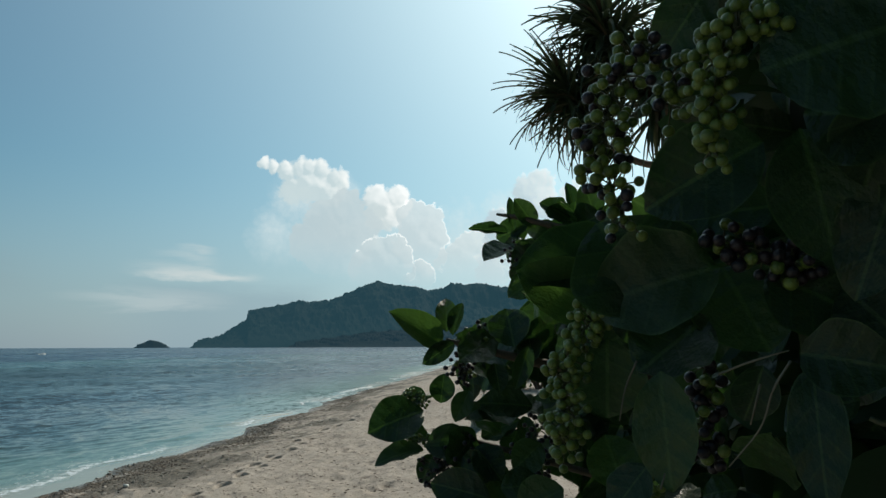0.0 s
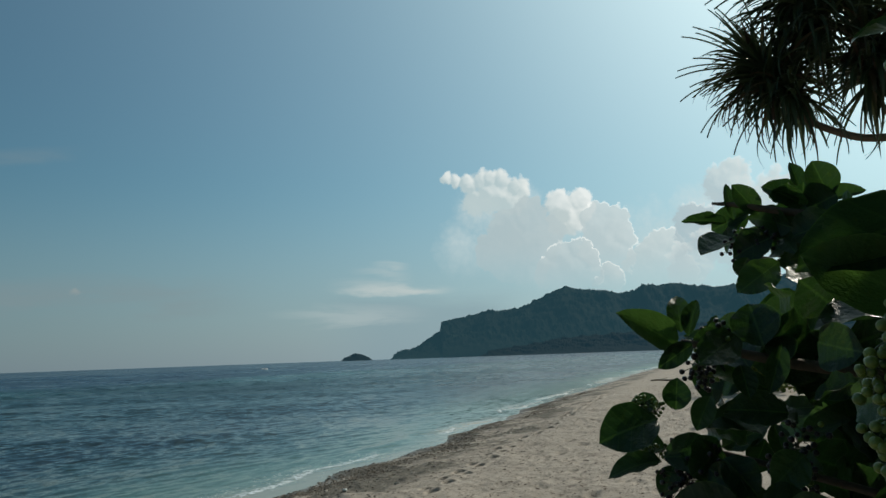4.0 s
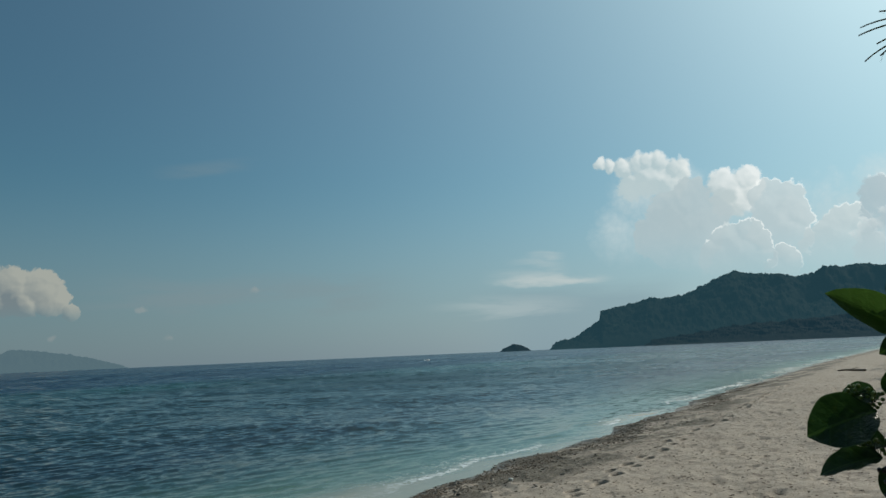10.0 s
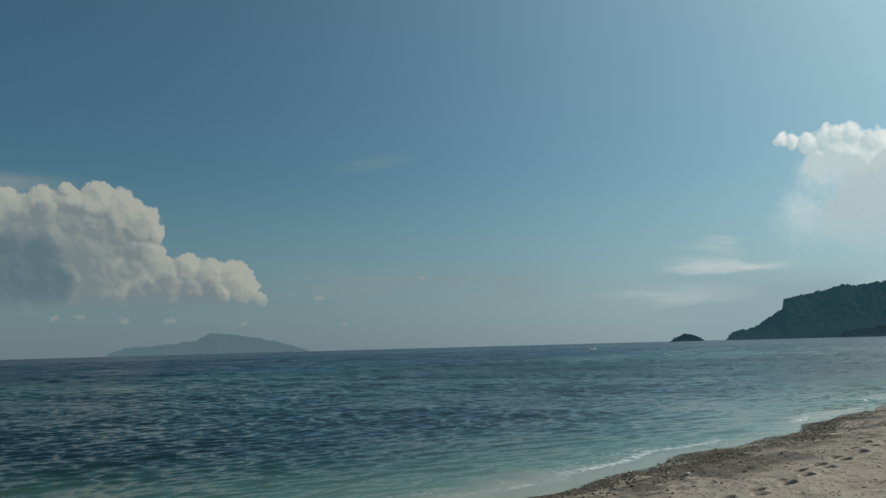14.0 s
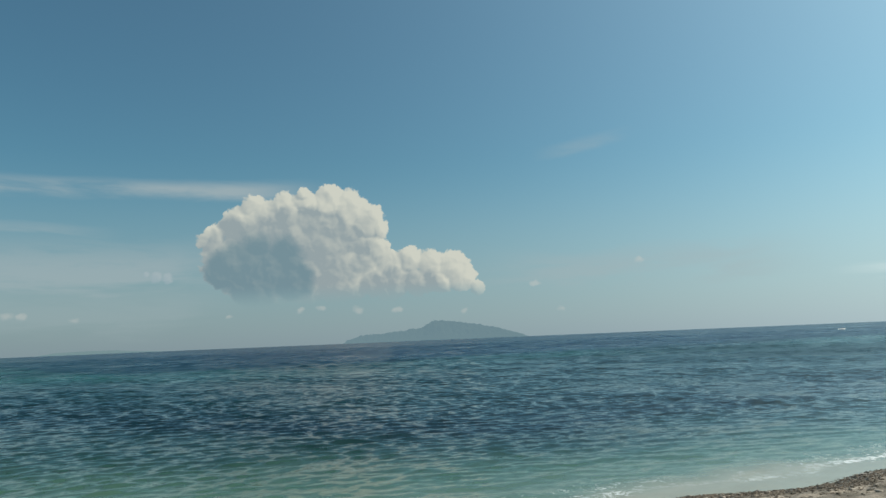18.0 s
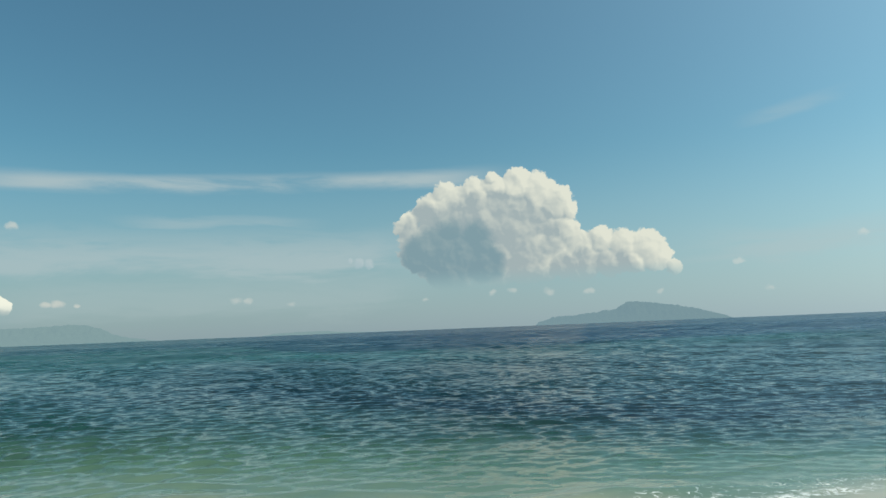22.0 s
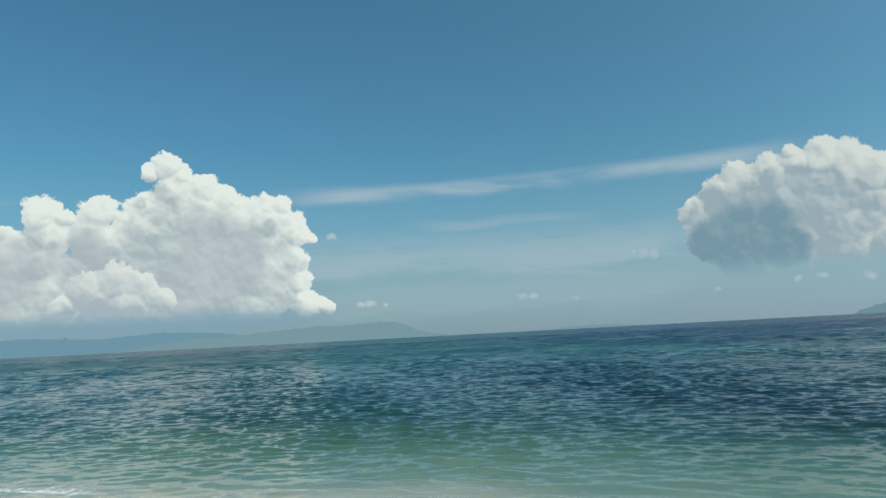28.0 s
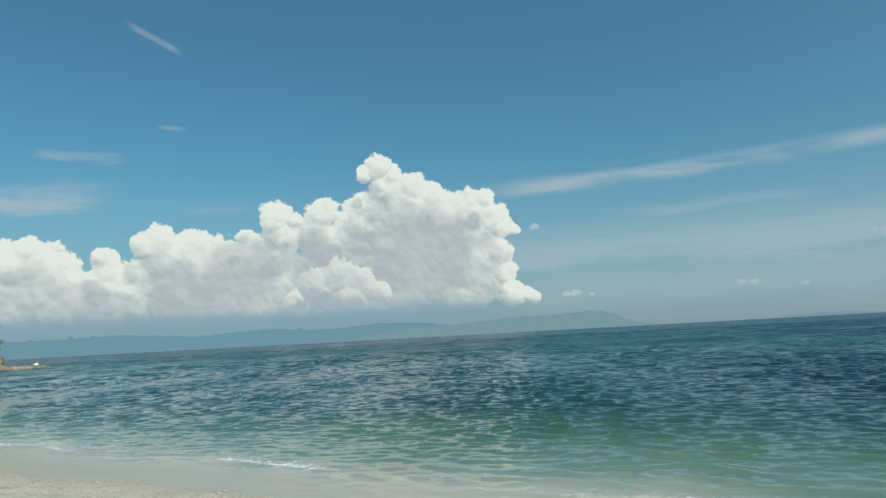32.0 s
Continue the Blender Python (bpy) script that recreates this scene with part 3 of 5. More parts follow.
# nearly all of these colours is painted haze, given off as emission
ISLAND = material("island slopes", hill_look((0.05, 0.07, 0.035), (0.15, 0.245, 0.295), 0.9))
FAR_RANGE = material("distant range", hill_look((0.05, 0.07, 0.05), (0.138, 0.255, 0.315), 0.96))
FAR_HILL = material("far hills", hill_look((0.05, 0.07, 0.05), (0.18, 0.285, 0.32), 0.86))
STONE = material("coral rubble", plain_look((0.14, 0.115, 0.09), (0.42, 0.37, 0.30), 12, 0.85))
SHELL = material("bleached shell", plain_look((0.7, 0.68, 0.62), (0.82, 0.80, 0.76), 20, 0.5, 0.2))
RUBBLE = material("shingle", islet_look((0.032, 0.023, 0.014), (0.22, 0.17, 0.12), 12))
WEED = material("beach litter", islet_look((0.035, 0.022, 0.015), (0.14, 0.085, 0.05), 20))
SHRUB = material("shore shrub leaves", islet_look((0.05, 0.085, 0.015), (0.17, 0.20, 0.035), 3))
ROCK = material("coast rock", plain_look((0.11, 0.09, 0.065), (0.26, 0.22, 0.155), 0.5, 0.9, 0.8, 0.3))
HUT_WALL = material("white hut wall", plain_look((0.68, 0.68, 0.66), (0.8, 0.8, 0.78), 3, 0.7))


# ---- mesh helpers ----
def mesh_of(name, verts, faces, mat, smooth=True):
    me = bpy.data.meshes.new(name)
    me.from_pydata([tuple(v) for v in verts], [], [tuple(f) for f in faces])
    me.materials.append(mat)
    if smooth:
        me.shade_smooth()
    return me


def grid_mesh(name, pts, mat, extra=None):
    """pts: array rows x columns x 3."""
    r, c = pts.shape[:2]
    me = bpy.data.meshes.new(name)
    idx = np.arange(r * c, dtype=np.int32).reshape(r, c)
    quads = np.stack([idx[:-1, :-1], idx[:-1, 1:], idx[1:, 1:], idx[1:, :-1]], -1).reshape(-1, 4)
    me.vertices.add(r * c)
    me.vertices.foreach_set("co", np.ascontiguousarray(pts, dtype=np.float32).ravel())
    me.loops.add(quads.size)
    me.loops.foreach_set("vertex_index", quads.ravel())
    me.polygons.add(len(quads))
    me.polygons.foreach_set("loop_start", np.arange(0, quads.size, 4, dtype=np.int32))
    me.update(calc_edges=True)
    me.materials.append(mat)
    me.shade_smooth()
    for key, values in (extra or {}).items():
        me.attributes.new(key, "FLOAT", "POINT").data.foreach_set("value", np.ascontiguousarray(values, dtype=np.float32).ravel())
    return me


def child(name, me, parent, m=None, label=""):
    ob = new(name, me)
    ob.parent = parent
    if m is not None:
        ob.matrix_basis = m
    return tagged(ob, label=label)


def tube(points, r0, r1, sides=7):
    """Vertices and faces of a tapering, bent stem through the points."""
    pts = [Vector(p) for p in points]
    vs, fs = [], []
    for i, p in enumerate(pts):
        d = (pts[min(i + 1, len(pts) - 1)] - pts[max(i - 1, 0)]).normalized()
        u = d.cross(Vector((0.3, 0.2, 1)) if abs(d.z) < 0.9 else Vector((1, 0, 0))).normalized()
        v = d.cross(u)
        r = r0 + (r1 - r0) * i / max(1, len(pts) - 1)
        for k in range(sides):
            a = 2 * math.pi * k / sides
            vs.append(p + (u * math.cos(a) + v * math.sin(a)) * r)
    for i in range(len(pts) - 1):
        for k in range(sides):
            a, b = i * sides + k, i * sides + (k + 1) % sides
            fs.append((a, b, b + sides, a + sides))
    fs.append(tuple(range(sides))[::-1])
    fs.append(tuple(range((len(pts) - 1) * sides, len(pts) * sides)))
    return vs, fs


def gather(pieces):
    vs, fs = [], []
    for v, f in pieces:
        o = len(vs)
        vs.extend(v)
        fs.extend(tuple(i + o for i in q) for q in f)
    return vs, fs


def curve_through(points, n=6):
    """Smooth line through a few points."""
    p = [Vector(q) for q in points]
    p = [p[0] * 2 - p[1]] + p + [p[-1] * 2 - p[-2]]
    out = []
    for i in range(1, len(p) - 2):
        for k in range(n):
            t = k / n
            out.append(0.5 * (2 * p[i] + (p[i + 1] - p[i - 1]) * t + (2 * p[i - 1] - 5 * p[i] + 4 * p[i + 1] - p[i + 2]) * t * t + (3 * p[i] - p[i - 1] - 3 * p[i + 1] + p[i + 2]) * t ** 3))
    return out + [p[-2]]


def waves(x, y, count, longest, shortest, seed, spread=1.2, head=0.0):
    """Sum of travelling ripples: heights of about unit size."""
    rng = np.random.default_rng(seed)
    h = np.zeros_like(x)
    for lam in np.geomspace(longest, shortest, count):
        a = head + rng.normal(0, spread)
        k = 2 * math.pi / lam
        ph = k * (x * math.cos(a) + y * math.sin(a)) + rng.uniform(0, 6.283)
        ph = ph + 0.8 * np.sin(0.13 * k * (x * math.sin(a + 0.6) - y * math.cos(a + 0.6)) + rng.uniform(0, 6.283))
        amp = (lam / longest) ** 0.85
        h += amp * (2 * (0.5 + 0.5 * np.sin(ph)) ** 1.5 - 0.8)
    return h


def chop(x, y, count, longest, shortest, seed, spread, head, main):
    """Wind waves with pointed crests, their length near main: sideways shifts and heights for a mean slope of one."""
    rng = np.random.default_rng(seed)
    x, y, main = (v.astype(np.float32) for v in (x, y, main))
    dx, dy, h, total = (np.zeros_like(x) for i in range(4))
    for lam in np.geomspace(longest, shortest, count):
        a = head + rng.normal(0, spread)
        k = 2 * math.pi / lam
        p0, p1 = rng.uniform(0, 6.283, 2)
        w = np.exp(-0.5 * (np.log(lam / main) / 0.5) ** 2)
        ph = k * (x * math.cos(a) + y * math.sin(a)) + p0
        ph += 0.9 * np.sin(0.13 * k * (x * math.sin(a + 0.6) - y * math.cos(a + 0.6)) + p1)
        total += w * w / 2
        w /= k
        h += w * np.sin(ph)
        c = w * np.cos(ph)
        dx += c * math.cos(a)
        dy += c * math.sin(a)
    total = np.sqrt(total) + 1e-6
    return dx / total, dy / total, h / total


# ---- the shore ----
SHORE_Y = [-5000, -400, -60, -30, -16, -10, -5, 0, 5, 10, 15, 20, 29, 41, 65, 100, 160, 300, 800, 5000]
SHORE_X = [-300, -60, -16, -11.9, -9.9, -8.9, -8.3, -7.6, -6.6, -5.65, -5.15, -4.72, -4.15, -2.85, -0.5, 4.2, 13, 40, 150, 900]


def shore(y):
    return np.interp(y, SHORE_Y, SHORE_X) + 0.18 * np.sin(y * 0.9) * np.exp(-np.abs(y) / 60) + 0.1 * np.sin(y * 2.3 + 1)


def dunes(s, y):
    """Height of the ground s metres inland of the water's edge."""
    beach = np.interp(s, [-5000, -200, -40, -10, -4, -1, 0, 0.6, 1.4, 3.2, 6, 9, 14, 40, 5000], [-9, -8, -3.5, -1.5, -0.7, -0.16, -0.03, 0.06, 0.17, 0.40, 0.52, 0.62, 0.95, 1.6, 3])
    rough = np.clip((s - 0.5) / 2.0, 0, 1)
    return beach + rough * (0.0065 * waves(s, y, 14, 2.2, 0.22, 5, 3.0) + 0.0035 * waves(s, y, 8, 0.3, 0.13, 6, 3.0)) + 0.006 * waves(s, y, 6, 1.2, 0.3, 8, 3.0) * np.clip((s - 0.1) * 2, 0, 1) + 0.006 * waves(s, y, 10, 0.5, 0.12, 9, 3.0) * np.clip((s - 0.2) * 3, 0, 1) * np.clip((2.6 - s) * 2, 0, 1) * np.clip((y - 3) / 3, 0, 1)


def steps(lo, hi, fine_lo, fine_hi, fine, grow):
    left, right = [], []
    d, p = fine, fine_lo
    while p > lo:
        d *= grow
        p -= d
        left.append(max(p, lo))
    d, p = fine, fine_hi
    while p < hi:
        d *= grow
        p += d
        right.append(min(p, hi))
    return np.array(left[::-1] + list(np.arange(fine_lo, fine_hi, fine)) + right)


def build_ground():
    ys = np.unique(np.concatenate([steps(-4900, 4, -14, 4, 0.11, 1.12), steps(4, 4900, 4.0, 19, 0.042, 1.03)]))
    ss = steps(-300, 4900, -0.4, 6.2, 0.03, 1.10)
    S, Y = np.meshgrid(ss, ys)
    Z = dunes(S, Y)
    X = shore(Y) + S
    # footprints: a line of walked steps along the beach, and older scuffs further in
    rng = np.random.default_rng(3)
    marks = []
    for i in range(64):
        y = 6.0 + i * 0.36 + rng.normal(0, 0.03)
        marks.append((-2.72 + 0.062 * (y - 8) + (0.10 if i % 2 else -0.09) + rng.normal(0, 0.015), y, 0.12 + 0.03 * rng.random(), 0.066, 0.115))
    for i in range(420):
        y = 5 + 26 * rng.random() ** 1.4
        marks.append((-1.8 + 0.06 * (y - 8) + rng.random() * 5.5, y, 0.036 * rng.random() + 0.008, 0.05 + 0.05 * rng.random(), 0.08 + 0.12 * rng.random()))
    for mx, my, dep, rx, ry in marks:
        j0, j1 = np.searchsorted(ys, [my - 0.6, my + 0.6])
        dx, dy = (X[j0:j1] - mx) / rx, (Y[j0:j1] - my) / ry
        q = dx * dx + dy * dy
        Z[j0:j1] += -dep * np.exp(-q ** 4) + dep * 0.08 * np.exp(-(np.sqrt(q) - 1.5) ** 2 * 5)
    ground = new("ground", grid_mesh("ground", np.stack([X, Y, Z], -1), SAND, {"inland": S}))
    tagged(ground, "pale tan beach sand with footprints and dark litter", "beach", kind="structure")


def build_sea():
    az = np.radians(np.arange(-36, 151, 0.2))
    r = [4.6]
    while r[-1] < 4930:
        r.append(r[-1] + min(120, max(0.05, min(r[-1] ** 2 / 13500, 0.8 if r[-1] < 270 else (r[-1] - 262) / 9))))
    r = np.array(r)
    A, Rr = np.meshgrid(az, r)
    X, Y = -np.sin(A) * Rr, np.cos(A) * Rr
    step = np.maximum(np.gradient(r)[:, None] * np.ones_like(A), Rr * radians(0.2))
    off = shore(Y) - X
    calm = np.clip((off + 0.4) / (5.0 + 0.1 * Rr), 0.10, 1)
    groups = 0.9 + 0.25 * np.clip(waves(X, Y, 6, 14.0, 4.0, 15, 3.0), -0.8, 1.4)
    main = np.clip(4.2 * step, 0.44, 40)
    tall = np.minimum(0.18 * calm * groups, 6.283 / main * 0.06)
    dx, dy, Z = (tall * a for a in chop(X, Y, 84, 40.0, 0.15, 11, 0.4, -0.15, main))
    X, Y = X + 0.6 * dx, Y + 0.6 * dy
    # the small breaker that folds over along the edge
    lip = 0.045 * np.exp(-((off - np.interp(Y, [-7, 0], [1.9, 0.75]) - 0.25 * np.sin(Y * 0.5)) / 0.28) ** 2) * np.clip(np.sin(Y * 0.37 + 1.0) + 0.35, 0, 1)
    Z += lip
    sea = new("sea", grid_mesh("sea", np.stack([X, Y, Z], -1), SEA, {"offshore": off}))
    tagged(sea, "rippled blue sea water turning green near shore", "sea", kind="structure")


build_ground()
build_sea()


# ---- far land ----
def ridge(name, outline, dist, depth, mat, label, category, seed, rough=1.0, step=0.06):
    """A hill whose skyline runs through (heading, elevation) pairs, with slopes towards and away from the sea."""
    rng = np.random.default_rng(seed)
    pts = np.array(sorted(outline))
    az = np.arange(pts[0, 0], pts[-1, 0] + step, step)
    el = np.interp(az, pts[:, 0], pts[:, 1])
    v = np.concatenate([np.linspace(0, 1, 70), np.linspace(1.04, 1.6, 10)])
    A, V = np.meshgrid(az, v)
    base = np.ones_like(A) * el
    top = np.tan(np.radians(base)) * dist
    folds = waves(A * dist * 0.01745, V * depth, 12, depth * 0.8, 30, seed, 3.0) * 0.10
    shape = np.where(V <= 1, np.clip(V, 0, 1) ** 0.75 * (1 + folds * np.sin(np.clip(V, 0, 1) * math.pi)), 1 - (V - 1) * 1.5)
    trees = rng.random(A.shape) * rough * 5.0 + waves(A * dist * 0.01745, V * depth, 8, 60, 14, seed + 1, 3.0) * 1.6 * rough
    H = top * np.clip(shape, 0, 1.1) + np.where(top > 6, trees, trees * 0.3) * np.clip(V * 4, 0, 1) + 2.0 * np.clip(V, 0, 1) - 1.0
    R = dist - depth * (1 - V)
    a = np.radians(A)
    ob = new(name, grid_mesh(name, np.stack([-np.sin(a) * R, np.cos(a) * R, H], -1), mat))
    return tagged(ob, label, category, kind="structure")


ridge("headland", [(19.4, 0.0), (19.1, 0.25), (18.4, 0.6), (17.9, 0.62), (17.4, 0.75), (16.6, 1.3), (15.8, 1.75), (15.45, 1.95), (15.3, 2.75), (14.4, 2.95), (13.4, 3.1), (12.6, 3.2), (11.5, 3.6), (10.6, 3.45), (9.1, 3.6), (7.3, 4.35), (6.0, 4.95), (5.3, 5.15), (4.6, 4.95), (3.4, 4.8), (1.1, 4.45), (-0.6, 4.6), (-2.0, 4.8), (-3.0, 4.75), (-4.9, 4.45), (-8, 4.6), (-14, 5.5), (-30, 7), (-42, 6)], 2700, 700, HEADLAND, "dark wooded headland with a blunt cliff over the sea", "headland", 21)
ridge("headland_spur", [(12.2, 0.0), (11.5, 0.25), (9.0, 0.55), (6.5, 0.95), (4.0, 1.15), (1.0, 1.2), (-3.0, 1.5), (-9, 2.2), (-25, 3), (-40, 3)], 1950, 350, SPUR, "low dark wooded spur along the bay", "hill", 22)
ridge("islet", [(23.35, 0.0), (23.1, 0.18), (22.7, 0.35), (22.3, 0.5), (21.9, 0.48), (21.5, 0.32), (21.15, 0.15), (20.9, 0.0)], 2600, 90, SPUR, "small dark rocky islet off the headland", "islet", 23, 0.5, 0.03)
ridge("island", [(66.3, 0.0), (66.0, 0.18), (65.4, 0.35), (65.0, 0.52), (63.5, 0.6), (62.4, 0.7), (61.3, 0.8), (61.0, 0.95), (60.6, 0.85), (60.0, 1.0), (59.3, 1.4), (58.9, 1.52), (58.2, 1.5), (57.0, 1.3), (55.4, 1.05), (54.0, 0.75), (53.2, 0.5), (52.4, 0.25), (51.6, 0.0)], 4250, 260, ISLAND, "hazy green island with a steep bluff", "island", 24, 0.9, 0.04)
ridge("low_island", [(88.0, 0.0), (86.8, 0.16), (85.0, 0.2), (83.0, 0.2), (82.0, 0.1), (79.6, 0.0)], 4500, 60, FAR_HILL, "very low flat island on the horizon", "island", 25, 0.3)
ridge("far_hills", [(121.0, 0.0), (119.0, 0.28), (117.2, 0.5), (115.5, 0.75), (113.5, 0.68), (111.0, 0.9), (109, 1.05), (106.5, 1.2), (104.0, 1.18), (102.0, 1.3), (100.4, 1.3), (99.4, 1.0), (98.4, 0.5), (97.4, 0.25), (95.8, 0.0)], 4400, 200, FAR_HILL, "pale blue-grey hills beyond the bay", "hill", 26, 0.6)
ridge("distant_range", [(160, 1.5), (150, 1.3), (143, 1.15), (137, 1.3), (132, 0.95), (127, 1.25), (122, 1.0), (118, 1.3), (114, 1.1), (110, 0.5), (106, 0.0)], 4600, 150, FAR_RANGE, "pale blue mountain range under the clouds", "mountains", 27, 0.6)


# ---- round forms ----
def ball(level):
    bm = bmesh.new()
    bmesh.ops.create_icosphere(bm, subdivisions=level, radius=1)
    bm.verts.ensure_lookup_table()
    vs = np.array([v.co for v in bm.verts])
    fs = np.array([[v.index for v in f.verts] for f in bm.faces])
    bm.free()
    return vs, fs


BALL2, BALL3 = ball(2), ball(3)


# ---- the bush beside the path ----
def leaf_mesh(seed, long=14, wide=6):
    """An egg-shaped leaf one unit long, one unit wide, folded along its rib and a little wavy."""
    rng = random.Random(seed)
    sag, cup, wave, twist = rng.uniform(0.05, 0.42), rng.uniform(0.08, 0.42), rng.uniform(0.015, 0.05), rng.uniform(-0.25, 0.25)
    vs, fs, across = [], [], []
    for i in range(long + 1):
        t = i / long
        w = 0.5 * (math.sin(math.pi * min(1, t ** 0.95)) ** 0.68) * (0.88 + 0.2 * t) + 0.012
        for k in range(-wide // 2, wide // 2 + 1):
            u = 2 * k / wide
            z = -sag * t * t + cup * abs(u) ** 1.3 * w + wave * math.sin(t * 17 + seed + (2 if u < 0 else 0)) * abs(u) ** 2 + twist * u * w * t
            vs.append((u * w, t, z))
            across.append(abs(u))
    n = wide + 1
    for i in range(long):
        for k in range(wide):
            a = i * n + k
            fs.append((a, a + 1, a + n + 1, a + n))
    me = mesh_of("leaf", vs, fs, LEAF)
    me.attributes.new("across", "FLOAT", "POINT").data.foreach_set("value", across)
    return me


LEAVES = [leaf_mesh(s) for s in range(12)]
bush = tagged(new("bush"), "leafy shore bush with broad glossy leaves and hanging berries", "bush")
bush.location = (1.0, 1.1, 0.55)
BACK = Matrix.Translation(-Vector(bush.location))
pick = random.Random(7)


def leaf_pose(base, tip, width, tilt=0.0):
    b, q = Vector(base), Vector(tip)
    y = (q - b).normalized()
    eye = Vector((0, 0, 2.0)) - (b + q) / 2
    z = (eye - y * eye.dot(y)).normalized() + Vector((0, 0, 0.5))
    z = (z - y * z.dot(y)).normalized()
    x = y.cross(z)
    m = Matrix((x, y, z)).transposed() @ Matrix.Rotation(tilt, 3, "Y")
    return Matrix.Translation(b) @ m.to_4x4() @ Matrix.Diagonal((width, (q - b).length, (q - b).length, 1))


def leaf(base, tip, width, tilt=None):
    if tilt is None:
        tilt, width = pick.uniform(-0.3, 0.3), width * 1.12
    child("leaf", pick.choice(LEAVES), bush, BACK @ leaf_pose(base, tip, width / max(0.6, math.cos(tilt)) * 1.05, tilt))


BERRY = {}
for key, mat in (("green", GREEN_BERRY), ("ripe", RIPE_BERRY)):
    BERRY[key] = mesh_of("berry", BALL3[0] * np.array([1, 1, 1.04]), BALL3[1], mat)


def berry_cluster(line, spread, count, radius, ripe):
    """A hanging spray: a stalk through the points with short side stalks, each ending in a berry."""
    way = curve_through(line)
    stalks, spots = [tube(way, radius * 0.28, radius * 0.16, 5)], []
    tries = 0
    while len(spots) < count and tries < count * 30:
        tries += 1
        k = pick.random() ** 0.8 * (len(way) - 1)
        i = min(int(k), len(way) - 2)
        p = way[i].lerp(way[i + 1], k - i)
        v = Vector((pick.gauss(0, 1), pick.gauss(0, 1), pick.gauss(0, 1) - 0.1))
        c = p + v.normalized() * spread * (0.25 + 0.75 * pick.random())
        if all((c - s).length > radius * 1.5 for s in spots):
            spots.append(c)
            stalks.append(tube([p, p.lerp(c, 0.5) + Vector((0, 0, radius * 0.4)), c], radius * 0.16, radius * 0.12, 4))
    vs, fs = gather(stalks)
    spray = child("berry_spray", mesh_of("berry_spray", vs, fs, TWIG), bush, BACK, "hanging spray of round berries")
    for c in spots:
        key = "ripe" if pick.random() < ripe else "green"
        r = radius * pick.uniform(0.74, 1.0)
        b = child("berry", BERRY[key], spray, Matrix.Translation(c) @ Euler((pick.random() * 6, pick.random() * 6, 0)).to_matrix().to_4x4() @ Matrix.Scale(r, 4))


# upper sprig of the outer branch
leaf((-0.007, 0.970, 2.005), (-0.053, 0.917, 2.043), 0.037)
leaf((0.001, 0.980, 2.021), (0.000, 0.987, 2.071), 0.025)
leaf((0.009, 0.970, 2.016), (0.021, 0.978, 2.062), 0.019)
leaf((0.011, 0.950, 2.006), (-0.028, 0.929, 1.982), 0.021)
leaf((0.084, 0.996, 2.008), (0.050, 1.018, 2.039), 0.031)
leaf((0.091, 0.956, 2.000), (0.082, 0.975, 2.054), 0.048)
leaf((0.052, 0.998, 2.017), (0.016, 0.980, 2.012), 0.019)
leaf((0.116, 0.973, 1.979), (0.115, 0.993, 2.014), 0.031)
leaf((0.066, 0.978, 1.979), (0.071, 0.956, 1.945), 0.025)
leaf((0.109, 0.944, 2.001), (0.089, 0.924, 1.949), 0.021)
# lower sprig of the outer branch
leaf((-0.033, 1.075, 1.907), (-0.106, 1.029, 1.891), 0.058)
leaf((-0.028, 1.097, 1.921), (-0.067, 1.096, 1.933), 0.028)
leaf((-0.008, 1.097, 1.917), (-0.003, 1.090, 1.958), 0.033)
leaf((-0.035, 1.059, 1.854), (-0.098, 1.035, 1.851), 0.031)
leaf((-0.030, 1.050, 1.860), (0.043, 1.031, 1.868), 0.045)
leaf((-0.019, 1.049, 1.849), (-0.034, 1.033, 1.815), 0.027)
leaf((0.034, 1.038, 1.939), (0.012, 1.015, 1.902), 0.026)
leaf((0.040, 1.010, 1.864), (0.074, 0.983, 1.831), 0.040)
leaf((0.058, 0.978, 1.801), (-0.021, 0.984, 1.825), 0.045)
leaf((0.117, 0.990, 1.920), (0.047, 0.976, 1.930), 0.041)
leaf((-0.072, 1.091, 1.876), (-0.025, 1.092, 1.868), 0.031)
leaf((0.068, 0.931, 1.824), (0.120, 0.927, 1.831), 0.042)
leaf((0.124, 0.964, 1.875), (0.087, 0.943, 1.845), 0.037)
leaf((0.138, 0.874, 1.834), (0.082, 0.875, 1.808), 0.046)
# high sprig
leaf((0.143, 1.574, 2.252), (0.063, 1.546, 2.267), 0.021)
leaf((0.158, 1.591, 2.260), (0.148, 1.578, 2.336), 0.019)
leaf((0.206, 1.585, 2.266), (0.160, 1.558, 2.327), 0.040)
leaf((0.288, 1.609, 2.288), (0.227, 1.590, 2.331), 0.053)
leaf((0.329, 1.742, 2.312), (0.310, 1.746, 2.411), 0.031)
leaf((0.364, 1.684, 2.307), (0.338, 1.672, 2.389), 0.058)
leaf((0.223, 1.570, 2.215), (0.148, 1.562, 2.189), 0.058)
leaf((0.281, 1.609, 2.233), (0.191, 1.586, 2.268), 0.071)
leaf((0.345, 1.544, 2.236), (0.250, 1.566, 2.215), 0.069)
leaf((0.168, 1.531, 2.173), (0.150, 1.537, 2.137), 0.033)
leaf((0.366, 1.632, 2.303), (0.304, 1.649, 2.280), 0.073)
leaf((0.195, 1.379, 2.144), (0.126, 1.340, 2.098), 0.050)
